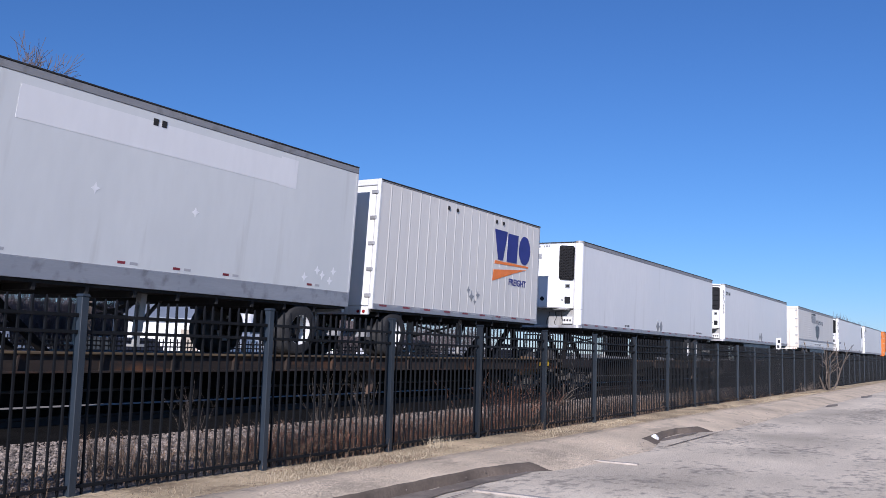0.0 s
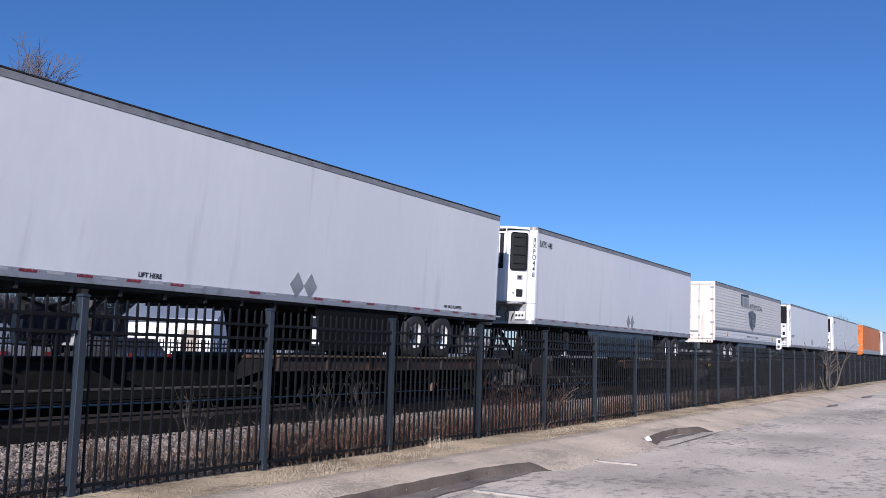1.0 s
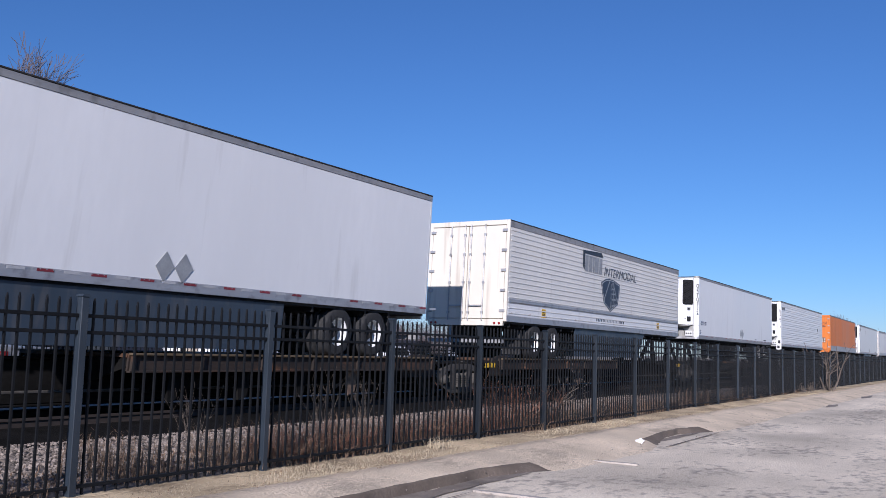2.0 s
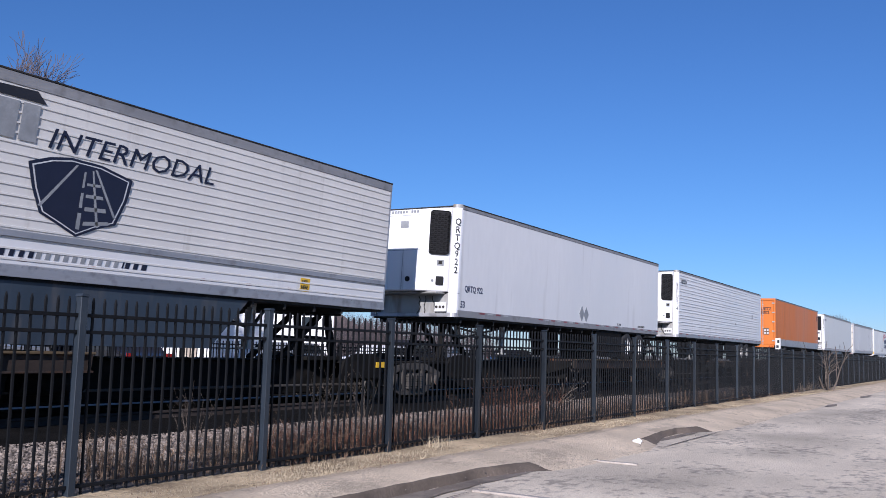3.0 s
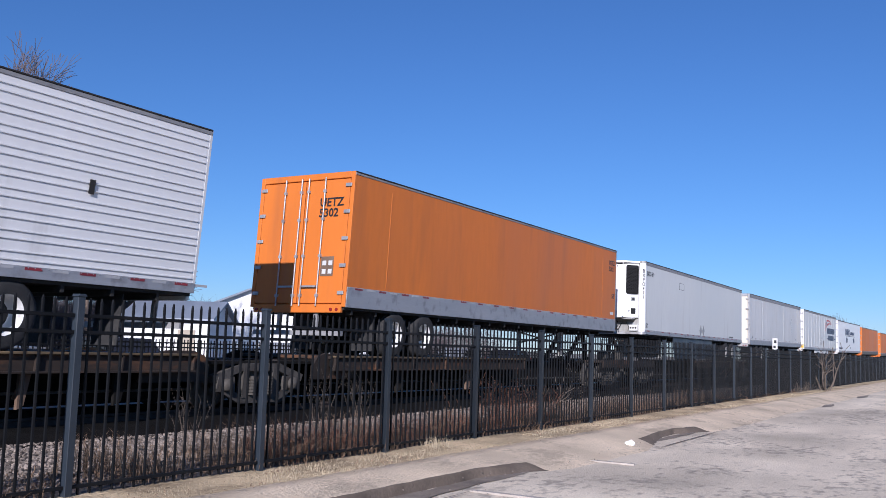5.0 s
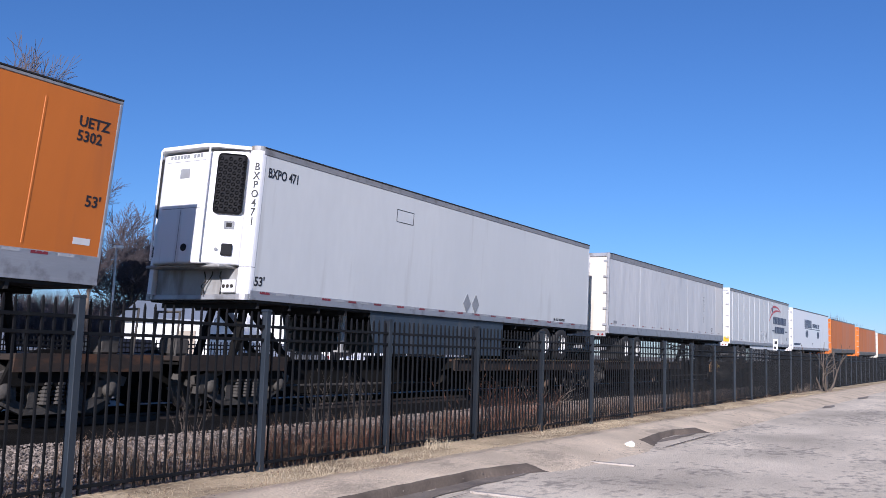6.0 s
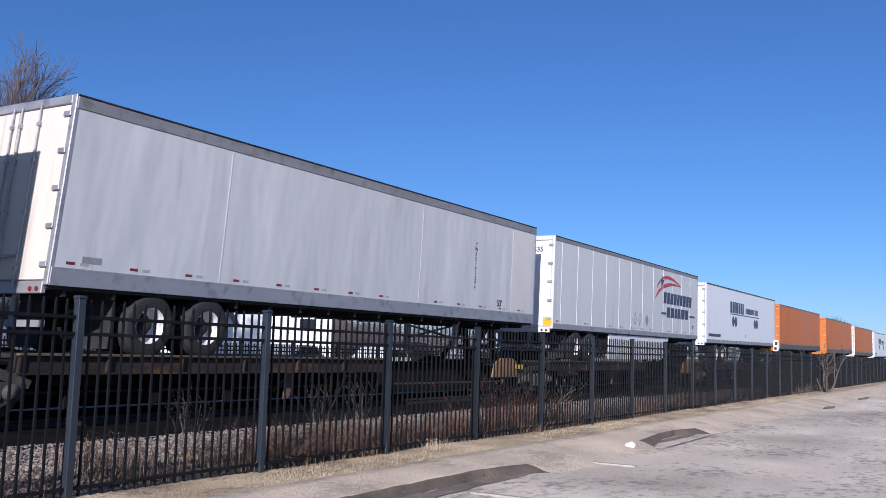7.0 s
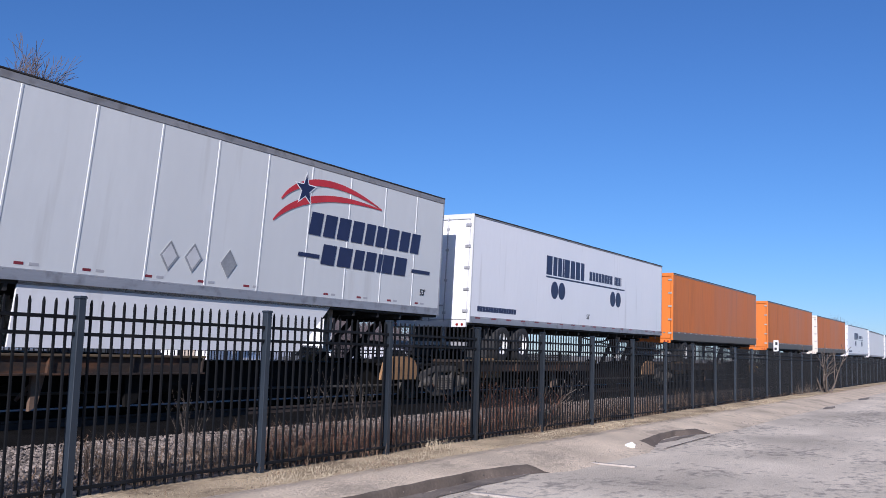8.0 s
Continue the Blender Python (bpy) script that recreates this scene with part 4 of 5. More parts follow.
# ---- the train: trailers from the head, with where each stands at the start ----
def build_train():
    things = []

    def put(t, x, tilt=0.0):
        things.append((t, x, DECK_Z - 0.12 * tilt, tilt))
        return t

    # plain pale trailer at the head, with repaired patches
    t = put(trailer("pale grey-white box trailer with scuffs and grey top rail", L=8.53, rear="R", skin=WHITE_DULL, tape="dash", wheels=(1.4,), top=4.01, low_band=0.30, seed=1), 6.99)
    for x, z, w, h in ((0.45, 3.22, 5.6, 0.50), (6.05, 3.20, 0.5, 0.56)):
        part("repair_patch", boxed(x, x + w, Y0 - 0.003, Y0 - 0.0005, z, z + h), WHITE, t, "newer white repair panel")
    for x in (2.87, 3.05):
        part("vent", boxed(x, x + 0.10, Y0 - 0.01, Y0 - 0.001, 3.66, 3.77), UNDER, t)
    for x, z in ((7.43, 1.68), (7.60, 1.60), (7.95, 1.70), (7.05, 1.52), (7.85, 1.5), (4.02, 2.37), (1.95, 2.45)):
        part("scuff", prism([(x + 0.6 * r * math.cos(a), z + 0.6 * r * math.sin(a)) for r, a in ((0.16, 0.2), (0.07, 0.9), (0.17, 1.6), (0.08, 2.4), (0.15, 3.1), (0.06, 3.9), (0.14, 4.7), (0.06, 5.5))], "y", Y0 - 0.0035, Y0 - 0.001), WHITE_CLEAN if z > 1.4 else GREY_INK, t, "scraped paint")
    # short ribbed trailer with a purple and orange trade mark
    t = put(trailer("short white ribbed pup trailer with purple and orange mark", L=8.38, rear="L", skin=BEIGE, ribs="v", tape="rail", low_band=0.13, wheels=(0.95,), legs=True, top=3.92, band=0.06, end_paint=WHITE, seed=2), 16.42)
    yy = Y0 - 0.007
    bm = prism([(5.49, 3.49), (6.26, 3.49), (6.03, 2.67), (5.74, 2.67)], "y", yy - 0.004, yy)
    prism([(6.25, 2.66), (6.88, 2.66), (6.94, 3.46), (6.30, 3.46)], "y", yy - 0.004, yy, bm)
    prism([(7.37 + 0.37 * math.cos(k * math.pi / 10), 3.075 + 0.415 * math.sin(k * math.pi / 10)) for k in range(20)], "y", yy - 0.004, yy, bm)
    part("trade_mark", bm, PURPLE, t, "purple trade mark shapes")
    part("trade_swoosh", prism([(5.46, 2.07), (5.51, 2.38), (7.53, 2.53), (6.7, 2.36)], "y", yy - 0.004, yy), ORANGE_INK, t, "orange wedge")
    part("trade_swoosh", prism([(5.55, 2.55), (5.57, 2.64), (7.64, 2.64), (7.64, 2.59)], "y", yy - 0.004, yy), ORANGE_INK, t, "orange stripe")
    side_text(t, "FREIGHT", 6.43, 2.03, 0.25, PURPLE, 1.13, 0.009)
    for x in (2.97, 3.40, 5.56, 5.97):
        part("vent", tube(bmesh.new(), (x, Y0 - 0.025, 3.69), (x, Y0 - 0.001, 3.69), 0.05, sides=12), UNDER, t)
    for x, z, r in ((4.18, 1.72, 0.10), (4.36, 1.56, 0.16), (4.70, 1.62, 0.12), (4.55, 1.44, 0.08)):
        part("scuff", prism([(x + r * q * math.cos(a), z + r * q * math.sin(a)) for q, a in ((1.0, 0.2), (0.4, 0.9), (1.1, 1.6), (0.5, 2.4), (0.9, 3.1), (0.4, 3.9), (0.9, 4.7), (0.4, 5.5))], "y", Y0 - 0.0095, Y0 - 0.006), GREY_INK, t, "scraped paint")
    # white refrigerated trailer
    t = put(trailer("clean white refrigerated trailer with cooling unit", rear="R", skin=WHITE, unit="hex", skirt=SKIRT_BLACK, skirt_span=(8.7, 11.7), wheels=(3.85, 2.65), L=16.33, low_band=0.14, seed=3), 28.23)
    diamond(t, 8.0, 1.36)
    diamond(t, 8.41, 1.36)
    side_text(t, "LIFT HERE", 4.15, 1.20, 0.11)
    side_text(t, "AIR RIDE EQUIPPED", 13.6, 1.22, 0.10)
    # second refrigerated trailer with lettering
    t = put(trailer("white refrigerated trailer with black fleet lettering", rear="R", skin=WHITE, unit="louvre", skirt=SKIRT, seed=4), 47.05)
    side_text(t, "BXPO 448", 0.16, 3.33, 0.26, None, 0.8)
    nose_text(t, "BXPO448", 3.42, 0.2)
    diamond(t, 8.07, 1.41)
    diamond(t, 8.48, 1.41)
    lettering("lettering", "BXPO\n 448", 0.30, BLACK_INK, t, pose(-0.6745, 0.33, 3.22, 0, 0, -90), 0.9)
    # ribbed cream trailer with a dark shield
    t = put(trailer("cream horizontally ribbed trailer with dark shield emblem", rear="L", skin=BEIGE, ribs="h", tape="dash", skirt=SKIRT, end_paint=CREAM, low_band=0.17, band=0.2, seed=5), 67.45)
    part("rub_rail", boxed(0.05, 16.1, Y0 - 0.034, Y0, 1.56, 1.66, bevel=0.01), ALU, t)
    part("lower_panel", boxed(0.05, 16.1, Y0 - 0.0025, Y0 + 0.002, 1.195, 1.555), WHITE, t)
    yy = Y0 - 0.0125
    slabs("trade_letters", [0.30, 0.30, 0.14, 0.36, 0.28], 0.54, GREY_INK, t, 5.55, yy, 2.92, 0.0, 0.16, "grey block letters shape")
    part("trade_shadow", prism([(5.36, 3.05), (5.36, 3.60), (7.02, 3.66), (7.19, 3.50), (5.53, 3.50), (5.53, 2.95)], "y", yy - 0.003, yy - 0.001), BLACK_INK, t)
    side_text(t, "INTERMODAL", 7.28, 2.90, 0.44, INK_BLUE, 1.22, 0.0145, 0.22, 0.0)
    ring = [(7.05, 2.65), (7.38, 2.77), (7.73, 2.83), (8.3, 2.81), (8.90, 2.68), (8.85, 2.35), (8.69, 1.94), (8.36, 1.84), (8.01, 1.68), (7.68, 1.82), (7.35, 1.95), (7.17, 2.3)]
    part("shield", prism(ring, "y", yy - 0.004, yy - 0.001), INK_BLUE, t, "dark shield emblem")
    for k, m, d in ((0.93, TAPE_WHITE, 0.0), (0.90, INK_BLUE, 0.001)):
        part("shield_border", prism([(7.99 + (x - 7.99) * k, 2.26 + (z - 2.26) * k) for x, z in ring], "y", yy - 0.0055 - d, yy - 0.0042 - d), m, t)
    bm = bmesh.new()
    for p in ([(7.30, 2.05), (7.36, 2.05), (7.88, 2.74), (7.84, 2.74)], [(8.62, 2.05), (8.68, 2.03), (8.22, 2.72), (8.18, 2.72)], [(7.98, 1.80), (8.05, 1.79), (8.045, 2.04), (7.985, 2.04)], [(7.985, 2.12), (8.04, 2.12), (8.035, 2.34), (7.99, 2.34)], [(7.99, 2.42), (8.03, 2.42), (8.03, 2.66), (7.995, 2.66)], [(8.10, 1.86), (8.56, 1.92), (8.54, 1.97), (8.10, 1.92)], [(8.09, 2.08), (8.48, 2.10), (8.46, 2.16), (8.09, 2.14)], [(8.08, 2.28), (8.40, 2.29), (8.38, 2.34), (8.08, 2.33)], [(8.07, 2.46), (8.32, 2.47), (8.31, 2.51), (8.07, 2.50)], [(8.33, 1.86), (8.38, 1.86), (8.16, 2.70), (8.13, 2.70)]):
        prism(p, "y", yy - 0.0085, yy - 0.0068, bm)
    part("shield_road", bm, GREY_INK, t)
    slabs("address_bar", [0.075] * 5, 0.12, INK_BLUE, t, 6.70, Y0 - 0.004, 1.30, 0.2, 1.0)
    slabs("address_bar", [0.075] * 10, 0.12, GREY_INK, t, 7.42, Y0 - 0.004, 1.30, 0.2, 1.0)
    slabs("address_bar", [0.03, 0.085, 0.085, 0.10], 0.12, INK_BLUE, t, 8.93, Y0 - 0.004, 1.30, 0.2, 0.9)
    for x, z in ((2.3, 1.27), (13.24, 1.29)):
        part("lift_label", boxed(x, x + 0.28, Y0 - 0.008, Y0 - 0.003, z - 0.05, z + 0.21), YELLOW, t, "yellow lift label")
        side_text(t, "LIFT", x + 0.03, z + 0.1, 0.10, None, 1.0, 0.0105)
        side_text(t, "HERE", x + 0.02, z, 0.10, None, 0.9, 0.0105)
    # tall white refrigerated trailer
    t = put(trailer("white refrigerated trailer with blue fleet lettering", rear="R", skin=WHITE, unit="hex", band=0.12, low_paint=ALU_DARK, skirt=SKIRT_BLACK, skirt_span=(9.6, 12.1), wheels=(3.4, 2.05), seed=6), 86.86)
    side_text(t, "LIFT HERE", 11.5, 1.23, 0.09)
    side_text(t, "AIR RIDE EQUIPPED", 13.75, 1.23, 0.09)
    side_text(t, "QRTQ 922", 0.32, 1.68, 0.22, NAVY, 0.95)
    side_text(t, "53", 0.14, 1.26, 0.24, NAVY)
    nose_text(t, "QRTQ922", 3.35, 0.24)
    diamond(t, 8.18, 1.49)
    diamond(t, 8.56, 1.47)
    # ribbed white refrigerated trailer
    t = put(trailer("white horizontally ribbed refrigerated trailer", rear="R", skin=WHITE, unit="hex", ribs="h2", band=0.1, skirt=SKIRT_BLACK, skirt_span=(8.3, 11.0), wheels=(4.6, 3.35), L=16.33, seed=7), 105.92)
    side_text(t, "BXPO 514", 0.3, 3.33, 0.26, None, 0.75, 0.021)
    nose_text(t, "BXPO514", 3.2, 0.2)
    part("vent", boxed(13.95, 14.05, Y0 - 0.03, Y0 - 0.02, 2.36, 2.58), UNDER, t)
    part("vent", boxed(10.06, 10.28, Y0 - 0.03, Y0 - 0.02, 1.91, 1.99), GREY_INK, t)
    # orange trailers
    oranges = [(126.55, "UETZ\n5302"), (217.81, ""), (237.33, ""), (255.86, "")]
    for n, (start, mark) in enumerate(oranges):
        t = put(trailer("orange painted box trailer with grey lower band" if n else "orange box trailer with black fleet lettering", rear="L", skin=ORANGE, tape="rail", low_band=0.43 if n == 0 else 0.36, top=3.94 if n == 0 else 3.88, band=0.08, low_paint=ALU if n == 0 else BAND_DARK, end_paint=ORANGE if n < 3 else CREAM, ribs=None, seed=8 + n), start, 0.5 if n else 0.0)
        for x in (1.45, 14.8) if n == 0 else ():
            shared_part("orib", "side_rib", lambda: prism([(-0.02, 0.0), (-0.014, -0.006), (0.014, -0.006), (0.02, 0.0)], "z", 1.52, 3.66), ORANGE, t, pose(x, Y0, 0))
        if mark:
            a, b = mark.split("\n")
            side_text(t, a, 15.40, 3.36, 0.23, None, 1.0, 0.004)
            side_text(t, b, 15.40, 3.14, 0.23, None, 1.0, 0.004)
            side_text(t, "53'", 15.72, 2.18, 0.24, None, 1.0, 0.004)
            lettering("lettering", a, 0.26, BLACK_INK, t, pose(-0.034, -0.42, 3.2, 0, 0, -90))
            lettering("lettering", b, 0.26, BLACK_INK, t, pose(-0.034, -0.42, 2.97, 0, 0, -90))
            part("door_label", boxed(-0.036, -0.027, -0.92, -0.58, 1.68, 2.1), DUSTY, t, "worn square placard")
            for y, z in ((-0.84, 1.78), (-0.68, 1.78), (-0.84, 1.96), (-0.68, 1.96)):
                part("label_mark", boxed(-0.039, -0.0361, y - 0.05, y + 0.05, z - 0.05, z + 0.05), TAPE_WHITE, t)
            part("company_label", boxed(15.62, 15.92, Y0 - 0.004, Y0 - 0.001, 1.60, 1.70), SIGN_WHITE, t)
    # third lettered refrigerated trailer
    t = put(trailer("white refrigerated trailer with black fleet lettering and dark skirt", rear="R", skin=WHITE_DULL, unit="hex", skirt=SKIRT, skirt_span=(3.9, 10.3), L=16.38, seed=12), 146.05)
    side_text(t, "BXPO 471", 0.16, 3.33, 0.26, None, 0.8)
    nose_text(t, "BXPO471", 3.42, 0.2)
    side_text(t, "53'", 0.08, 1.28, 0.24)
    diamond(t, 8.09, 1.42)
    diamond(t, 8.55, 1.42)
    bm = bmesh.new()
    for q in ((4.6, 5.32, 3.08, 3.095), (4.6, 5.32, 3.36, 3.375), (4.6, 4.615, 3.08, 3.375), (5.305, 5.32, 3.08, 3.375)):
        box(bm, q[0], q[1], Y0 - 0.004, Y0 - 0.001, q[2], q[3])
    part("panel_outline", bm, BLACK_INK, t)
    side_text(t, "AIR RIDE EQUIPPED", 13.6, 1.22, 0.10)
    # plain dented van, cream doors first
    t = put(trailer("pale dented box trailer with cream rear doors", rear="L", skin=WHITE_OLD, tape="dash", end_paint=CREAM, band=0.22, low_band=0.27, frame_paint=ALU, L=16.28, seed=13), 164.44, 0.35)
    lettering("lettering", "TWRC141294", 0.145, BLACK_INK, t, pose(12.62, Y0 - 0.004, 2.92), 1.0, vertical=True)
    side_text(t, "53'", 13.93, 1.42, 0.24)
    part("repair_panel", boxed(14.75, 16.05, Y0 - 0.003, Y0 - 0.0005, 1.32, 3.62), BEIGE, t, "yellowed replacement panel at the nose")
    for x in (3.35, 9.9):
        part("panel_joint", boxed(x, x + 0.03, Y0 - 0.004, Y0 - 0.0005, 1.32, 3.64), WHITE_DULL, t)
    part("label", boxed(0.5, 0.85, Y0 - 0.004, Y0 - 0.001, 1.38, 1.48), GREY_INK, t)
    # plate trailer with red arc and navy blocks
    t = put(trailer("white panelled trailer with red arc and navy trade mark", rear="L", skin=WHITE_DULL, ribs="seam", tape="dash", skirt=WHITE, end_paint=WHITE_CLEAN, top=3.92, L=16.3, seed=14), 182.15, 0.3)
    yy = Y0 - 0.009
    part("door_label", boxed(-0.04, -0.031, -1.27, -0.98, 1.12, 1.38), YELLOW, t, "yellow warning label")
    lettering("lettering", "513535", 0.22, BLACK_INK, t, pose(-0.034, -0.25, 3.42, 0, 0, -90))
    slabs("trade_letters", [0.38, 0.38, 0.40, 0.40, 0.34, 0.36, 0.42, 0.38, 0.36], 0.46, NAVY, t, 11.10, yy, 2.41, 0.16, 0.22, "navy block letters shape")
    slabs("trade_letters", [0.44, 0.46, 0.34, 0.38, 0.16, 0.40, 0.46], 0.41, NAVY, t, 11.56, yy, 1.85, 0.16, 0.22, "navy block letters shape")
    part("trade_bar", prism([(10.84, 1.95), (11.50, 1.95), (11.52, 2.03), (10.86, 2.03)], "y", yy - 0.004, yy), NAVY, t)
    part("trade_bar", prism([(14.95, 1.96), (15.75, 1.96), (15.77, 2.04), (14.97, 2.04)], "y", yy - 0.004, yy), NAVY, t)
    # two bands that sweep up from the tail and meet in one tip
    for upper, lower in ((((10.13, 3.00), (10.45, 3.40), (11.25, 3.63), (12.30, 3.56), (13.50, 3.25)), ((10.16, 2.98), (10.52, 3.26), (11.25, 3.45), (12.30, 3.43), (13.50, 3.24))),
                         (((9.95, 2.56), (10.32, 2.98), (11.15, 3.25), (12.30, 3.31), (13.50, 3.24)), ((9.97, 2.54), (10.44, 2.84), (11.20, 3.07), (12.30, 3.20), (13.50, 3.22)))):
        edges = []
        for edge in (upper, lower):
            line = []
            for k in range(25):
                f = k / 24
                w = [math.comb(4, n) * f ** n * (1 - f) ** (4 - n) for n in range(5)]
                line.append((0.07 + sum(a * p[0] for a, p in zip(w, edge)), sum(a * (p[1] + (0.0, 0.06, 0.10, 0.06, 0.0)[n]) for n, (a, p) in enumerate(zip(w, edge)))))
            edges.append(line)
        bm = prism(edges[1] + edges[0][::-1], "y", yy - 0.004, yy)
        bmesh.ops.triangulate(bm, faces=bm.faces[:])
        part("red_arc", bm, RED_INK, t, "red arc emblem")
    star = [(10.90 + (0.30 if k % 2 == 0 else 0.12) * math.sin(k * math.pi / 5), 3.27 + (0.30 if k % 2 == 0 else 0.12) * math.cos(k * math.pi / 5)) for k in range(10)]
    halo = [(10.90 + (x - 10.90) * 1.22, 3.27 + (z - 3.27) * 1.22) for x, z in star]
    part("star_border", prism(halo, "y", yy - 0.0065, yy - 0.0045), WHITE_CLEAN, t)
    part("star", prism(star, "y", yy - 0.009, yy - 0.0068), NAVY, t, "navy star emblem")
    for x, z, h in ((7.61, 1.63, True), (8.14, 1.64, True), (8.99, 1.62, False)):
        diamond(t, x, z, 0.2, GREY_INK, h)
    side_text(t, "53'", 15.38, 1.46, 0.2, None, 1, 0.01)
    # white trailers with a blue trade mark and paired dots
    for n, x in enumerate((200.04, 274.1)):
        t = put(trailer("white box trailer with navy trade mark and paired dots", rear="L", skin=WHITE_CLEAN, tape="rail", band=0.07, end_paint=WHITE_CLEAN, seed=15), x, 0.5)
        slabs("trade_letters", [0.42, 0.30, 0.30, 0.12, 0.42, 0.36, 0.36, 0.30], 0.58, NAVY, t, 4.67, Y0, 2.64, 0.0, 0.2, "navy block letters shape")
        slabs("trade_letters", [0.24] * 8 + [-0.15, 0.10, 0.24, 0.22, 0.06], 0.30, NAVY, t, 8.18, Y0, 2.70, 0.0, 0.16, "navy small letters shape")
        part("trade_line", boxed(4.67, 11.66, Y0 - 0.004, Y0 - 0.001, 2.55, 2.60), NAVY, t)
        for dx in (5.32, 5.88, 10.44, 11.0):
            part("dot", tube(bmesh.new(), (dx, Y0 - 0.005, 2.19), (dx, Y0 - 0.001, 2.19), 0.27, sides=24), NAVY, t, "navy dot")
        slabs("trade_letters", [0.14] * 15, 0.14, NAVY, t, 0.38, Y0, 1.33, 0.0, 0.1)
        side_text(t, "53'", 8.0, 1.40, 0.22)
    for n, x in enumerate((291.8, 309.8, 328.2)):
        put(trailer("plain white box trailer on a rail car", rear="L", skin=WHITE, tape="rail", seed=20 + n), x)
    return things


def build_cars(things):
    """A platform under each trailer, from the middle of one gap to the middle of the next."""
    spans = sorted((x, t) for t, x, z, tilt in things)
    lengths = {}
    for x, t in spans:
        lengths[x] = 8.53 if x < 10 else 8.38 if x < 17 else 16.15
    cars = []
    xs = [x for x, t in spans]
    rears = {6.99: "R", 28.23: "R", 47.05: "R", 86.86: "R", 105.92: "R", 146.05: "R"}
    i = 0
    while i < len(xs):
        left = xs[0] - 9.0 if i == 0 else (xs[i - 1] + lengths[xs[i - 1]] + xs[i]) / 2
        j = i
        if i == 0:
            j = 1  # the short trailer shares the first long flat car
        end = xs[j] + lengths[xs[j]]
        right = (end + xs[j + 1]) / 2 if j + 1 < len(xs) else end + 1.2
        n = right - left
        head, tail = abs(xs[i] - 28.23) < 0.1 or abs(xs[i] - 146.05) < 0.1, i == 0 or abs(xs[i] - 126.55) < 0.1
        trucks = ([1.95] if head else [] if i == 0 else [0.0]) + ([n - 1.95] if tail else [])
        ends = ([(0.25, 1)] if head else []) + ([(n - 0.25, -1)] if tail else [])
        c = rail_car(n, rears.get(xs[i], "L"), 8.6, xs[i] - left, lengths[xs[i]], 30 + i, long_flat=(i == 0), trucks=trucks, ends=ends)
        cars.append((c, left, DECK_Z, 0.0))
        i = j + 1
    return cars


# ---- far side of the railway ----
def branch_mesh(rng, height, spread, levels, trunk_r, density=3, thin=0.0, stems=1):
    """Tapered limbs that fork again and again: returns trunk and twig arrays."""
    parts = [([], []), ([], [])]

    def seg(a, b, r0, r1, which, sides):
        vs, fs = parts[which]
        d = (b - a).normalized()
        u = d.orthogonal().normalized()
        w = d.cross(u)
        n = len(vs)
        for p, r in ((a, r0), (b, r1)):
            for k in range(sides):
                an = 2 * math.pi * k / sides
                vs.append(p + (u * math.cos(an) + w * math.sin(an)) * r)
        for k in range(sides):
            k2 = (k + 1) % sides
            fs.append((n + k, n + k2, n + sides + k2, n + sides + k))

    def grow(p, d, length, r, level):
        steps = 3
        q, way = p, d
        for s in range(steps):
            way = (way + Vector((rng.uniform(-1, 1), rng.uniform(-1, 1), rng.uniform(-0.5, 0.7))) * 0.2).normalized()
            nxt = q + way * (length / steps)
            r2 = max(thin, r * (1 - 0.22))
            seg(q, nxt, r, r2, 0 if level < 2 else 1, 7 if level == 0 else 5 if level == 1 else 3)
            if level < levels and (s > 0 or level > 0):
                for _ in range(density if level < 2 else 2):
                    side = way.orthogonal().normalized()
                    side.rotate(Matrix.Rotation(rng.uniform(0, 6.283), 3, way))
                    k = rng.uniform(0.5, 1.0) * spread
                    grow(nxt, (way + side * k).normalized(), length * rng.uniform(0.5, 0.72), r2 * rng.uniform(0.45, 0.6), level + 1)
            q, r = nxt, r2
        if level < levels:
            grow(q, way, length * 0.7, r, level + 1)

    for k in range(stems):
        a = 6.283 * k / stems + 0.4
        d = Vector((0.7 * math.cos(a), 0.5 * math.sin(a), 1)).normalized() if stems > 1 else Vector((0, 0, 1))
        grow(Vector((0, 0, -0.2)), d, height * 0.36, trunk_r, 0)
    return parts


def bare_tree(name, label, category, x, y, height, seed, spread=0.8, levels=4, trunk_r=0.3, bark=None, twig=None, z=0.0, turn=0, thin=0.014, stems=1, density=3):
    rng = random.Random(seed)
    parts = branch_mesh(rng, height, spread, levels, trunk_r, density, thin, stems)
    zs = sorted(v.z for v in parts[1][0])
    top = zs[int(len(zs) * (0.985 if height > 5 else 1.0)) - 1]
    k = height / top
    e = empty(name, pose(x, y, z, 0, 0, turn))
    tagged(e, label, category)
    for nm, (vs, fs), m in (("trunk", parts[0], bark or BARK), ("crown", parts[1], twig or TWIG)):
        ob = from_arrays(nm, [v * k for v in vs], fs, m)
        ob.parent = e
    return e


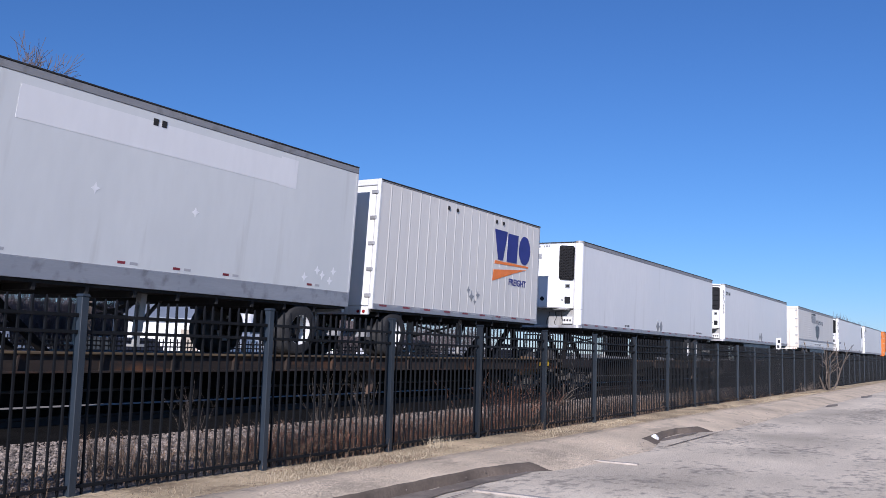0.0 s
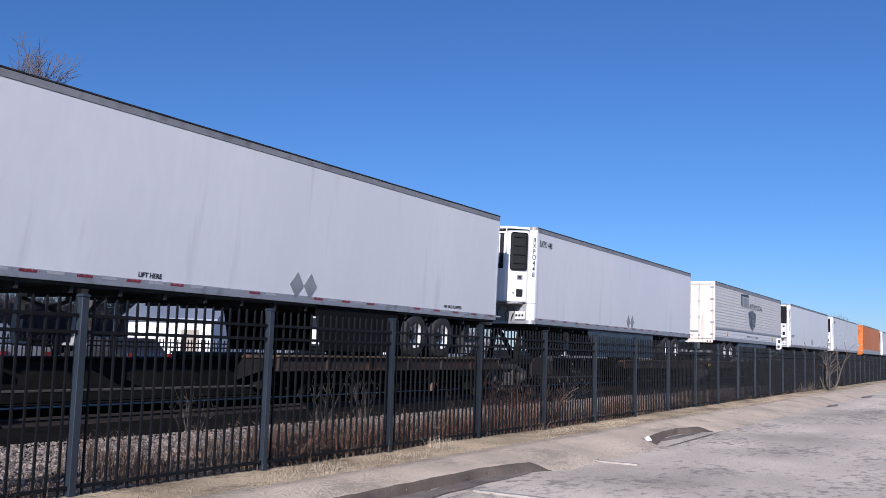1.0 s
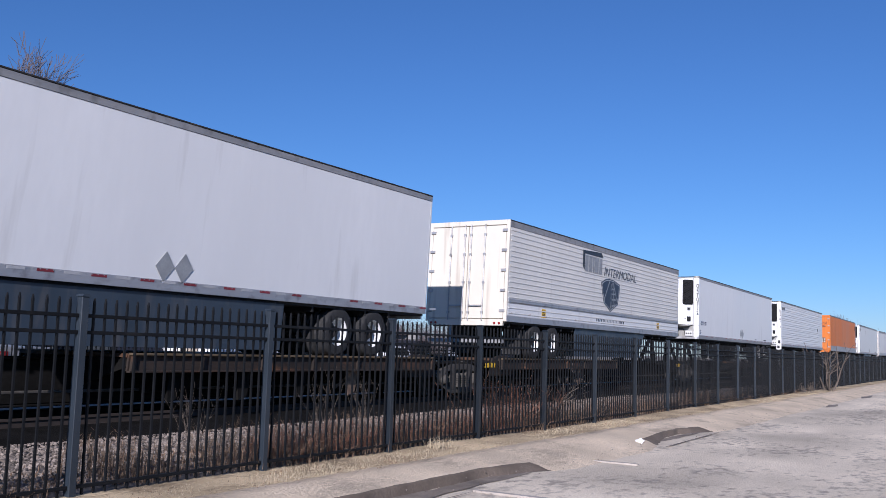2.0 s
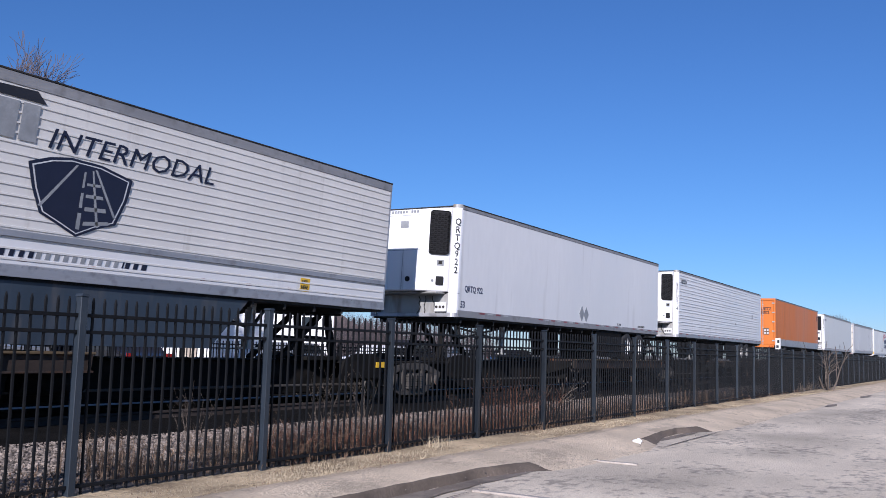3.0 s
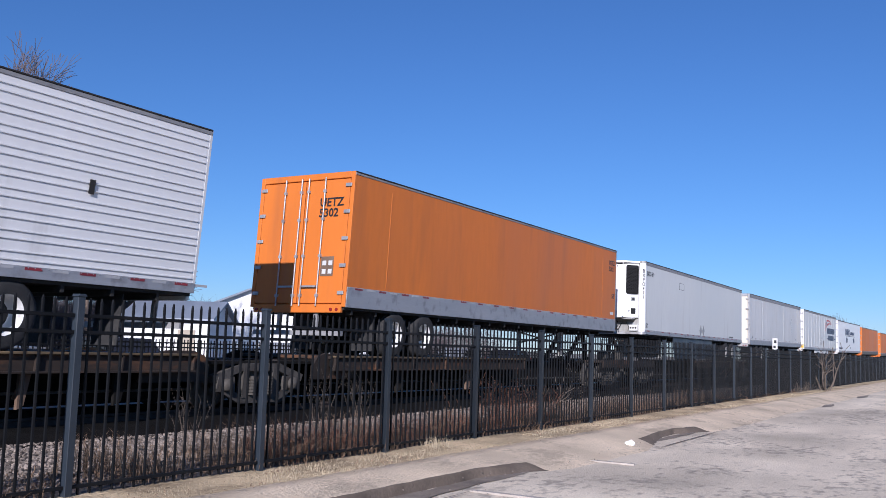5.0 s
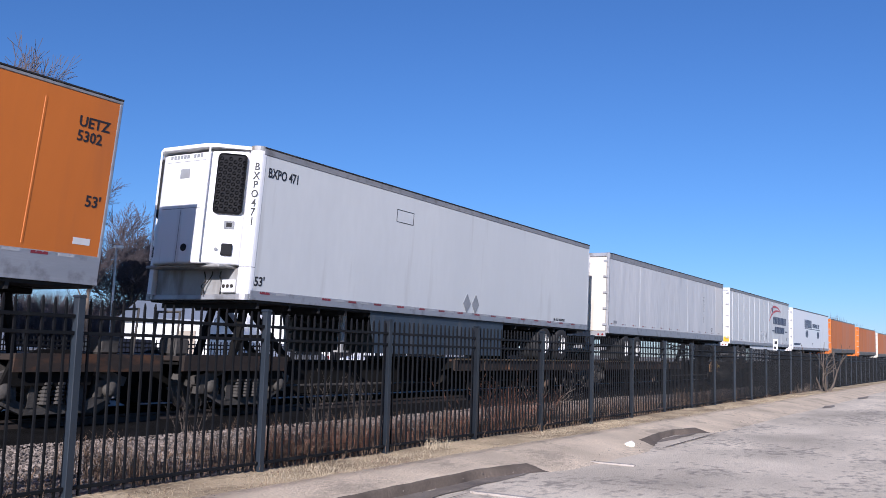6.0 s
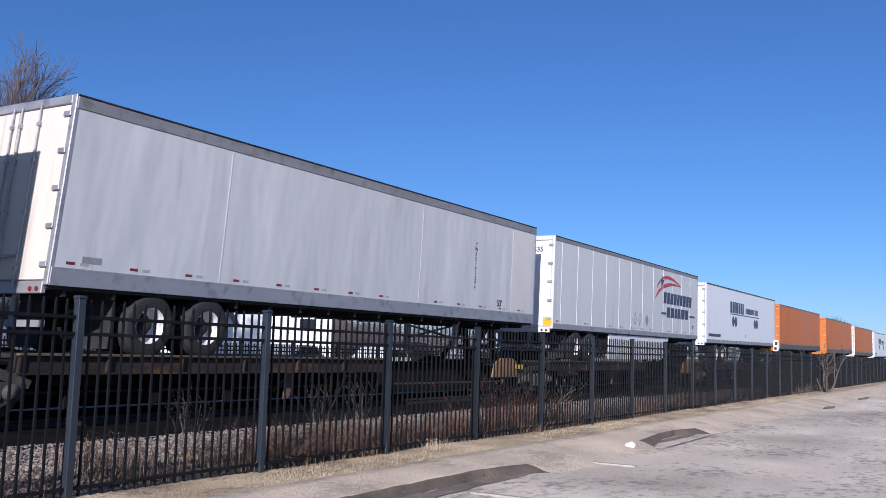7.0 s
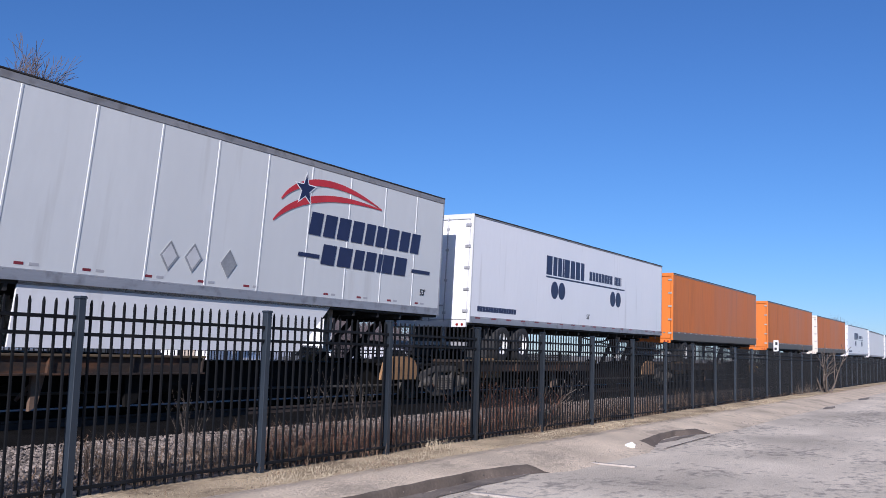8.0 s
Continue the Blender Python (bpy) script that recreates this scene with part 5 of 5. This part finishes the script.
def warehouse():
    h = empty("warehouse", pose(50.4, 50.0, 0, 0, 0, -40))
    tagged(h, "large white metal-clad warehouse with grey sheet roof", "building")
    part("wall", prism([(0, 0), (0, 4.1), (4.7, 6.1), (9.4, 4.1), (9.4, 0)], "y", 0.0, 26.0), WALL_WHITE, h, "white metal wall")
    for pts in ([(-0.4, 3.9), (4.7, 6.12), (4.7, 6.26), (-0.4, 4.05)], [(4.7, 6.12), (9.8, 3.9), (9.8, 4.05), (4.7, 6.26)]):
        part("roof", prism(pts, "y", -0.4, 26.4), ROOF_GREY, h, "grey sheet roof")
    for x in (0.5, 6.9):
        w = part("window", boxed(x, x + 1.1, -0.05, -0.002, 2.7, 3.5), GLASS, h)
        part("frame", boxed(x - 0.06, x + 1.16, -0.07, -0.051, 3.5, 3.58), WALL_WHITE, w)
    d = part("roller_door", boxed(3.0, 6.0, -0.04, -0.003, 0.0, 3.2), WALL_WHITE, h)
    for k in range(8):
        part("door_slat", boxed(3.0, 6.0, -0.055, -0.041, 0.05 + k * 0.4, 0.40 + k * 0.4), WALL_WHITE, d)


def shed():
    h = empty("shed", pose(34.2, 40.0, 0, 0, 0, -60))
    tagged(h, "low white shed with blue-grey sheet roof", "building")
    part("wall", prism([(0, 0), (0, 2.6), (2.6, 3.55), (5.2, 2.6), (5.2, 0)], "x", 0, 4.6), WALL_WHITE, h, "white wall")
    for pts in ([(-0.35, 2.48), (2.6, 3.57), (2.6, 3.67), (-0.35, 2.6)], [(2.6, 3.57), (5.55, 2.48), (5.55, 2.6), (2.6, 3.67)]):
        part("roof", prism(pts, "x", -0.3, 4.9), ROOF_GREY, h, "blue-grey sheet roof")
    part("door", boxed(2.9, 3.85, -0.05, -0.003, 0.0, 2.0), SIDING, h)


def house(x, y, turn, w, d, ht, label):
    h = empty("house", pose(x, y, 0, 0, 0, turn))
    tagged(h, label, "house")
    part("wall", prism([(0, 0), (0, ht), (d / 2, ht + d * 0.3), (d, ht), (d, 0)], "x", 0, w), SIDING, h)
    for pts in ([(-0.4, ht - 0.12), (d / 2, ht + d * 0.3), (d / 2, ht + d * 0.3 + 0.14), (-0.4, ht + 0.02)], [(d / 2, ht + d * 0.3), (d + 0.4, ht - 0.12), (d + 0.4, ht + 0.02), (d / 2, ht + d * 0.3 + 0.14)]):
        part("roof", prism(pts, "x", -0.4, w + 0.4), ROOF_BROWN, h)
    for k in range(3):
        wx = 0.8 + k * (w - 2.4) / 2
        o = part("window", boxed(wx, wx + 0.9, -0.04, -0.003, 1.0, 2.1), GLASS, h)
        part("sill", boxed(wx - 0.06, wx + 0.96, -0.09, -0.041, 0.92, 1.0), WALL_WHITE, o)


def parked_vehicle(kind, paint, x, y, turn, label):
    v = empty("parked_" + kind, pose(x, y, 0, 0, 0, turn))
    tagged(v, label, kind.replace("_", " "))
    if kind == "pickup":
        L, pts = 5.6, [(0, 0.45), (0, 1.08), (1.9, 1.1), (2.0, 1.75), (3.25, 1.78), (3.9, 1.18), (5.45, 1.05), (5.6, 0.8), (5.6, 0.45)]
        glass = [(2.12, 1.2), (2.12, 1.66), (3.2, 1.68), (3.68, 1.2)]
    elif kind == "van":
        L, pts = 5.6, [(0, 0.4), (0, 2.3), (0.2, 2.45), (3.9, 2.45), (4.7, 1.5), (5.5, 1.2), (5.6, 0.9), (5.6, 0.4)]
        glass = [(3.2, 1.5), (3.2, 2.15), (3.95, 2.2), (4.45, 1.5)]
    else:
        L, pts = 4.6, [(0, 0.38), (0.03, 0.85), (0.5, 0.98), (1.1, 1.42), (2.4, 1.45), (3.2, 0.98), (4.4, 0.82), (4.6, 0.6), (4.58, 0.38)]
        glass = [(0.85, 1.0), (1.2, 1.35), (2.3, 1.37), (2.9, 1.0)]
    bm = prism(pts, "y", -0.9, 0.9)
    bmesh.ops.bevel(bm, geom=bm.edges[:], offset=0.06, segments=2, affect="EDGES")
    part("body", bm, PAINTS[paint], v)
    part("side_glass", prism(glass, "y", -0.912, 0.912), GLASS, v)
    for px in (0.95, L - 0.95):
        for s in (-1, 1):
            w = part("wheel", lathe([(0.2, -0.11), (0.31, -0.12), (0.34, -0.08), (0.34, 0.08), (0.31, 0.12), (0.2, 0.11)], 18, m=pose(px, s * 0.84, 0.34)), RUBBER, v)
            part("rim", lathe([(0.21, -0.1), (0.18, -0.06), (0.05, -0.08), (0.0, -0.08)], 14, m=pose(px, s * 0.84, 0.34, 0, 0, 0 if s < 0 else 180)), ALU, w)
    for s in (-1, 1):
        part("tail_light", boxed(-0.03, 0.03, s * 0.72 - 0.12, s * 0.72 + 0.12, 0.75, 0.95), LAMP_RED, v)


def utility_pole(x, y, h):
    p = empty("utility_pole", pose(x, y, 0))
    tagged(p, "weathered wooden utility pole with crossarm", "pole")
    part("pole", tube(bmesh.new(), (0, 0, -0.3), (0, 0, h), 0.15, 0.10, 12), WOOD_POLE, p)
    part("crossarm", boxed(-1.1, 1.1, -0.16, -0.06, h - 0.7, h - 0.58), WOOD_POLE, p)
    for k in (-1.0, -0.4, 0.4, 1.0):
        part("insulator", tube(bmesh.new(), (k, -0.11, h - 0.58), (k, -0.11, h - 0.42), 0.04, 0.03, 8), GREY_INK, p)


def lamp_post(x, y, h):
    p = empty("lamp_post", pose(x, y, 0))
    tagged(p, "slim pale steel yard lamp post", "lamp post")
    part("pole", tube(bmesh.new(), (0, 0, -0.3), (0, 0, h), 0.09, 0.06, 10), ALU, p)
    part("lamp_head", boxed(-0.12, 0.45, -0.14, 0.14, h - 0.02, h + 0.14, bevel=0.03), SIGN_WHITE, p)


def far_woods():
    """Ragged winter tree line on the horizon."""
    rng = random.Random(77)
    for k, (x0, x1, y0, y1, h) in enumerate(((260, 430, 34, 64, 13.5), (20, 190, 120, 170, 9))):
        vs, fs = [], []
        for i in range(1300 if k == 0 else 1500):
            f = rng.random()
            x = x0 + (x1 - x0) * f
            y = rng.uniform(y0, min(y1, x / 7.4)) if k == 0 else rng.uniform(y0, y1)
            ht = h * rng.uniform(0.6, 1.15)
            for s in range(16):
                b = Vector((x + rng.uniform(-0.6, 0.6), y + rng.uniform(-0.6, 0.6), rng.uniform(0, ht * 0.5)))
                e = b + Vector((rng.uniform(-1.8, 1.8), rng.uniform(-1.8, 1.8), rng.uniform(0.4, 0.5) * ht))
                e.z = min(e.z, ht)
                w = Vector((0.10, -0.10, 0))
                n = len(vs)
                vs += [b - w, b + w, b + Vector((0.1, 0.1, 0)), e]
                fs += [(n, n + 1, n + 3), (n + 1, n + 2, n + 3), (n + 2, n, n + 3)]
        ob = from_arrays("far_woods", vs, fs, TWIG)
        tagged(ob, "distant line of bare winter trees", "woods", kind="stuff")


def brush():
    """Tangled winter bushes along the far edge of the yard."""
    ob = blades("winter_brush", 4200, (38.0, 110.0, 55.0, 63.0, 0.0), 4.6, 0.024, TWIG, 55, "tangled leafless brush at the edge of the yard", 0.5, "bushes", 5)
    return ob


# ---- verge growth, gravel, litter ----
def blades(name, count, area, height, width, material, seed, label, lean=0.5, category="grass", branch=0, clump=0.0):
    rng = random.Random(seed)
    vs, fs = [], []
    x0, x1, y0, y1, z = area
    for i in range(count):
        f = rng.random() ** 1.5
        x, y = x0 + (x1 - x0) * f, rng.uniform(y0, y1)
        if clump and noise.noise((x * 0.9, y * 1.4, seed)) < clump * rng.uniform(-1, 1):
            continue
        h = height * rng.uniform(0.4, 1.1)
        a = rng.uniform(0, 6.283)
        k = rng.uniform(0, lean) * h
        p0 = Vector((x, y, z - 0.02))
        p1 = p0 + Vector((k * 0.35 * math.cos(a), k * 0.35 * math.sin(a), h * 0.6))
        p2 = p0 + Vector((k * math.cos(a), k * math.sin(a), h))
        stems = [(p0, p1, p2, width)]
        for _ in range(branch):
            g = rng.uniform(0.3, 0.9)
            q = p0.lerp(p2, g)
            b = rng.uniform(0, 6.283)
            e = q + Vector((math.cos(b), math.sin(b), rng.uniform(0.5, 1.4))) * h * rng.uniform(0.12, 0.3)
            stems.append((q, q.lerp(e, 0.5), e, width * 0.6))
        for a0, a1, a2, w in stems:
            n = len(vs)
            u, v = Vector((w, 0, 0)), Vector((-w * 0.5, w * 0.87, 0))
            t = Vector((-w * 0.5, -w * 0.87, 0))
            vs += [a0 + u, a0 + v, a0 + t, a1 + u * 0.8, a1 + v * 0.8, a1 + t * 0.8, a2]
            for c in range(3):
                d = (c + 1) % 3
                fs += [(n + c, n + d, n + 3 + d, n + 3 + c), (n + 3 + c, n + 3 + d, n + 6)]
    ob = from_arrays(name, vs, fs, material)
    return tagged(ob, label, category, kind="stuff")


def fan_shrub(x, y, h, seed):
    """A small dead shrub: thin stems that fan out from one foot, with side twigs."""
    rng = random.Random(seed)
    e = empty("bare_shrub", pose(x, y, 0))
    tagged(e, "small pale bare shrub fanned out beside the track", "shrub")
    for k in range(14):
        bm = bmesh.new()
        a, lean = rng.uniform(0, 6.283), rng.uniform(0.05, 0.5)
        p, way = Vector((0.03 * math.cos(a), 0.03 * math.sin(a), -0.05)), Vector((lean * math.cos(a), lean * math.sin(a), 1.0)).normalized()
        length, r = h * rng.uniform(0.7, 1.05), 0.0036
        for n in range(5):
            q = p + way * length / 5
            tube(bm, p, q, r, r * 0.8, 4)
            if n > 0:
                side = (way + Vector((rng.uniform(-1, 1), rng.uniform(-1, 1), rng.uniform(0.0, 0.4))) * 0.8).normalized()
                tube(bm, q, q + side * length * rng.uniform(0.12, 0.24), r * 0.6, 0.0015, 3)
            p, r = q, r * 0.8
            way = (way + Vector((rng.uniform(-0.15, 0.15), rng.uniform(-0.15, 0.15), 0.0))).normalized()
        part("stem", bm, PALE_TWIG, e)
    return e


def stones(count, area, size, seed, level=0.0):
    rng = random.Random(seed)
    base = [Vector(p) for p in ((1, 0, 0), (-1, 0, 0), (0, 1, 0), (0, -1, 0), (0, 0, 1), (0, 0, -1))]
    tri = [(0, 2, 4), (2, 1, 4), (1, 3, 4), (3, 0, 4), (2, 0, 5), (1, 2, 5), (3, 1, 5), (0, 3, 5)]
    vs, fs = [], []
    x0, x1, y0, y1 = area
    for i in range(count):
        x, y = x0 + (x1 - x0) * rng.random() ** 1.7, rng.uniform(y0, y1)
        s = size * rng.uniform(0.5, 1.25)
        rot = Euler((rng.uniform(0, 6), rng.uniform(0, 6), rng.uniform(0, 6))).to_matrix()
        n = len(vs)
        for b in base:
            v = rot @ (b * s * rng.uniform(0.6, 1.1))
            vs.append(Vector((x + v.x, y + v.y, 0.005 + level + s * 0.25 + v.z * 0.75 + lumps(x, y, 0.02))))
        fs += [tuple(n + k for k in t) for t in tri]
    ob = from_arrays("loose_stones", vs, fs, STONES)
    tagged(ob, "loose grey and tan ballast stones behind the fence", "gravel", kind="stuff")


def litter_bag():
    bm = bmesh.new()
    bmesh.ops.create_icosphere(bm, subdivisions=3, radius=0.075)
    for v in bm.verts:
        k = 1 + 0.45 * noise.noise(v.co * 14) + 0.25 * noise.noise(v.co * 31)
        v.co = Vector((v.co.x * k * 1.15, v.co.y * k * 0.8, max(-0.0625, v.co.z * k * 0.75)))
    e = empty("litter_bag")
    tagged(e, "crumpled white plastic bag blown along the kerb", "litter")
    part("bag", bm, PLASTIC, e, smooth=False)
    return e


def marker_sign(x, y, h):
    s = empty("trackside_sign", pose(x, y, 0))
    tagged(s, "small white trackside marker board on a post", "sign")
    part("post", tube(bmesh.new(), (0, 0, -0.2), (0, 0, h), 0.035, sides=8), ALU_DARK, s)
    b = part("board", boxed(-0.05, -0.03, -0.13, 0.13, h - 0.6, h, bevel=0.008), SIGN_WHITE, s)
    bm = boxed(-0.056, -0.0505, -0.08, 0.04, h - 0.26, h - 0.1)
    box(bm, -0.056, -0.0505, -0.04, 0.08, h - 0.52, h - 0.38)
    part("figure_bars", bm, BLACK_INK, b)


# ---- build everything ----
THINGS = build_train()
CARS = build_cars(THINGS)
fence()
far_fence()
warehouse()
shed()
house(14.0, 48.0, -6, 12, 8, 3.2, "tan house with brown roof behind bare trees")
house(70.0, 60.0, 4, 14, 9, 3.4, "tan house with brown roof beyond the yard")
for kind, paint, x, y, turn, label in (
        ("pickup", "white", 11.2, 23.5, 95, "white parked pickup truck behind the far fence"), ("car", "red", 14.3, 24.5, 88, "red parked car behind the far fence"), ("pickup", "silver", 16.9, 24.0, 92, "silver parked pickup truck in the yard"),
        ("car", "black", 21.0, 23.4, 80, "black parked car behind the far fence"), ("car", "silver", 33.5, 26.5, 185, "silver parked car behind the far fence"), ("car", "white", 40.0, 26.0, 182, "white parked car behind the far fence"),
        ("pickup", "black", 44.5, 27.0, 184, "black parked pickup truck in the yard"), ("car", "black", 56.5, 27.0, 180, "black parked car at the yard's end"), ("car", "silver", 50.0, 27.0, 178, "silver parked car in the yard")):
    parked_vehicle(kind, paint, x, y, turn, label)
lamp_post(36.6, 44.0, 6.8)
utility_pole(26.0, 60.0, 9.0)
bare_tree("bare_tree", "large bare deciduous tree with fine twigs", "tree", 25.1, 40.0, 13.9, 3, 0.62, 5, 0.28, thin=0.010, density=2)
bare_tree("bare_tree", "bare deciduous tree behind the yard", "tree", 29.4, 46.8, 14.2, 5, 0.7, 5, 0.25, turn=70, thin=0.012, density=3)
bare_tree("bare_tree", "dense bare deciduous tree behind the yard", "tree", 32.2, 48.6, 14.4, 8, 0.75, 5, 0.25, turn=10, thin=0.012, density=3)
bare_tree("bare_tree", "bare deciduous tree beside the tan house", "tree", 37.4, 47.0, 11.5, 9, 0.75, 5, 0.18, turn=140, thin=0.010, density=1)
bare_tree("bare_tree", "bare tree at the corner of the yard", "tree", 46.0, 54.0, 9.0, 14, 0.8, 4, 0.22, turn=200)
bare_tree("bare_tree", "small bare tree beyond the shed", "tree", 52.0, 58.0, 9.0, 12, 0.9, 4, 0.2, turn=20)
far_woods()
brush()
bare_tree("bare_shrub", "pale bare shrub grown against the fence", "shrub", 46.3, 6.45, 2.3, 21, 1.1, 2, 0.04, PALE_TWIG, PALE_TWIG, thin=0.009, stems=4, density=1)
bare_tree("bare_shrub", "thin bare sapling at the fence", "shrub", 16.6, 7.1, 1.3, 24, 1.0, 2, 0.01, PALE_TWIG, PALE_TWIG, thin=0.003, stems=2, density=2)
for n, (x, y, h) in enumerate(((11.09, 8.6, 0.96), (12.14, 8.6, 0.95), (8.44, 8.6, 0.8))):
    fan_shrub(x, y, h, 40 + n)
marker_sign(50.8, 9.5, 2.45)
flat_patch("gutter_stain", 2.0, 12.0, 5.13, 0.34, STAIN, -0.146, 1, "dark damp dirt in the gutter")
flat_patch("gutter_stain", 15.6, 19.9, 5.12, 0.2, STAIN, -0.146, 2, "dark damp dirt in the gutter")
flat_patch("gutter_stain", 32.5, 35.0, 4.62, 0.28, STAIN, -0.146, 3, "dark damp dirt in the gutter")
flat_patch("gutter_stain", 42.0, 46.0, 4.6, 0.28, STAIN, -0.146, 4, "dark damp dirt in the gutter")
for x, y0, y1 in ((12.63, 4.25, 4.9), (9.0, 3.95, 4.86)):
    ob = mesh_object("parking_line", boxed(x - 0.04, x + 0.04, y0, y1, -0.2, -0.139), LINE)
    tagged(ob, "worn white parking bay line", "road marking", kind="structure")
flat_patch("asphalt_crack", 15.0, 19.6, 4.68, 0.035, STAIN, -0.140, 6, "thin dark crack in the asphalt", 0.02)
flat_patch("asphalt_crack", 6.5, 9.0, 4.75, 0.03, STAIN, -0.140, 7, "thin dark crack in the asphalt", 0.03)
BAG = litter_bag()
blades("verge_grass", 36000, (3.0, 44.0, 6.02, 6.95, 0.01), 0.036, 0.003, STRAW, 5, "short dry straw-coloured verge grass", 1.7, clump=0.55)
blades("verge_debris", 3800, (3.0, 40.0, 6.0, 6.95, 0.012), 0.03, 0.006, WEED, 15, "brown dead leaves scattered over the verge", 2.2, "leaves", 0, 0.3)
blades("leaf_litter", 9000, (4.0, 34.0, 6.85, 8.6, 0.01), 0.07, 0.009, WEED, 16, "brown leaf litter on the gravel", 2.2, "leaves", 0, 0.35)
blades("fence_grass", 9000, (3.0, 44.0, 6.78, 7.15, 0.0), 0.2, 0.0035, WEED, 6, "taller dry grass under the fence", 0.9, clump=0.25)
blades("dead_weeds", 4200, (6.2, 34.0, 6.9, 8.2, 0.0), 0.43, 0.0038, WEED, 7, "dead brown weeds behind the fence", 0.5, "weeds", 3, 0.3)
blades("red_weeds", 150, (13.9, 16.2, 6.95, 7.6, 0.0), 0.85, 0.005, WEED_RED, 8, "reddish dead weeds arching at the fence", 1.1, "weeds", 4)
blades("dry_tuft", 90, (11.0, 11.5, 6.55, 6.75, 0.0), 0.2, 0.003, STRAW, 61, "pale dry grass tuft at the fence foot", 1.0)
blades("brown_weeds", 900, (8.4, 14.0, 6.9, 7.7, 0.0), 0.42, 0.004, WEED_RED, 64, "reddish brown weeds tangled in the fence foot", 0.7, "weeds", 4)
blades("tangled_vines", 1100, (7.2, 26.0, 6.86, 7.35, 0.0), 0.34, 0.0032, WEED, 65, "tangled dead vines along the fence foot", 1.5, "weeds", 5, 0.3)
blades("fence_vines", 160, (40.0, 50.0, 6.6, 6.95, 0.0), 0.45, 0.006, PALE_TWIG, 66, "dead vines climbing the far run of fence", 1.6, "weeds", 5, 0.5)
stones(26000, (3.0, 30.0, 7.1, 10.5), 0.028, 9)
stones(500, (4.0, 30.0, 4.6, 6.2), 0.012, 10, -0.1)


def travelled(t):
    return 22.53392 * t - 0.1341447 * t * t + 0.0114977 * t ** 3 + 0.000384024 * t ** 4 + {6.0: 0.07, 7.0: -0.05, 7.5: 0.2}.get(t, 0.0)


def motions():
    times = [0.5 * k for k in range(17)]
    for thing, x, z, tilt in THINGS + CARS:
        walk(thing, [(t, track_pose(x - travelled(t), 0.0, z, tilt)) for t in times])
    rows = ((0.0, 16.2, 5.14, 0), (1.0, 15.75, 5.13, 30), (1.5, 15.45, 5.12, 45), (3.5, 15.1, 5.10, 70), (4.5, 14.86, 5.08, 80), (8.0, 14.82, 5.08, 82))
    walk(BAG, [(t, pose(x, y, -0.085, 0, 0, a)) for t, x, y, a in rows])


motions()
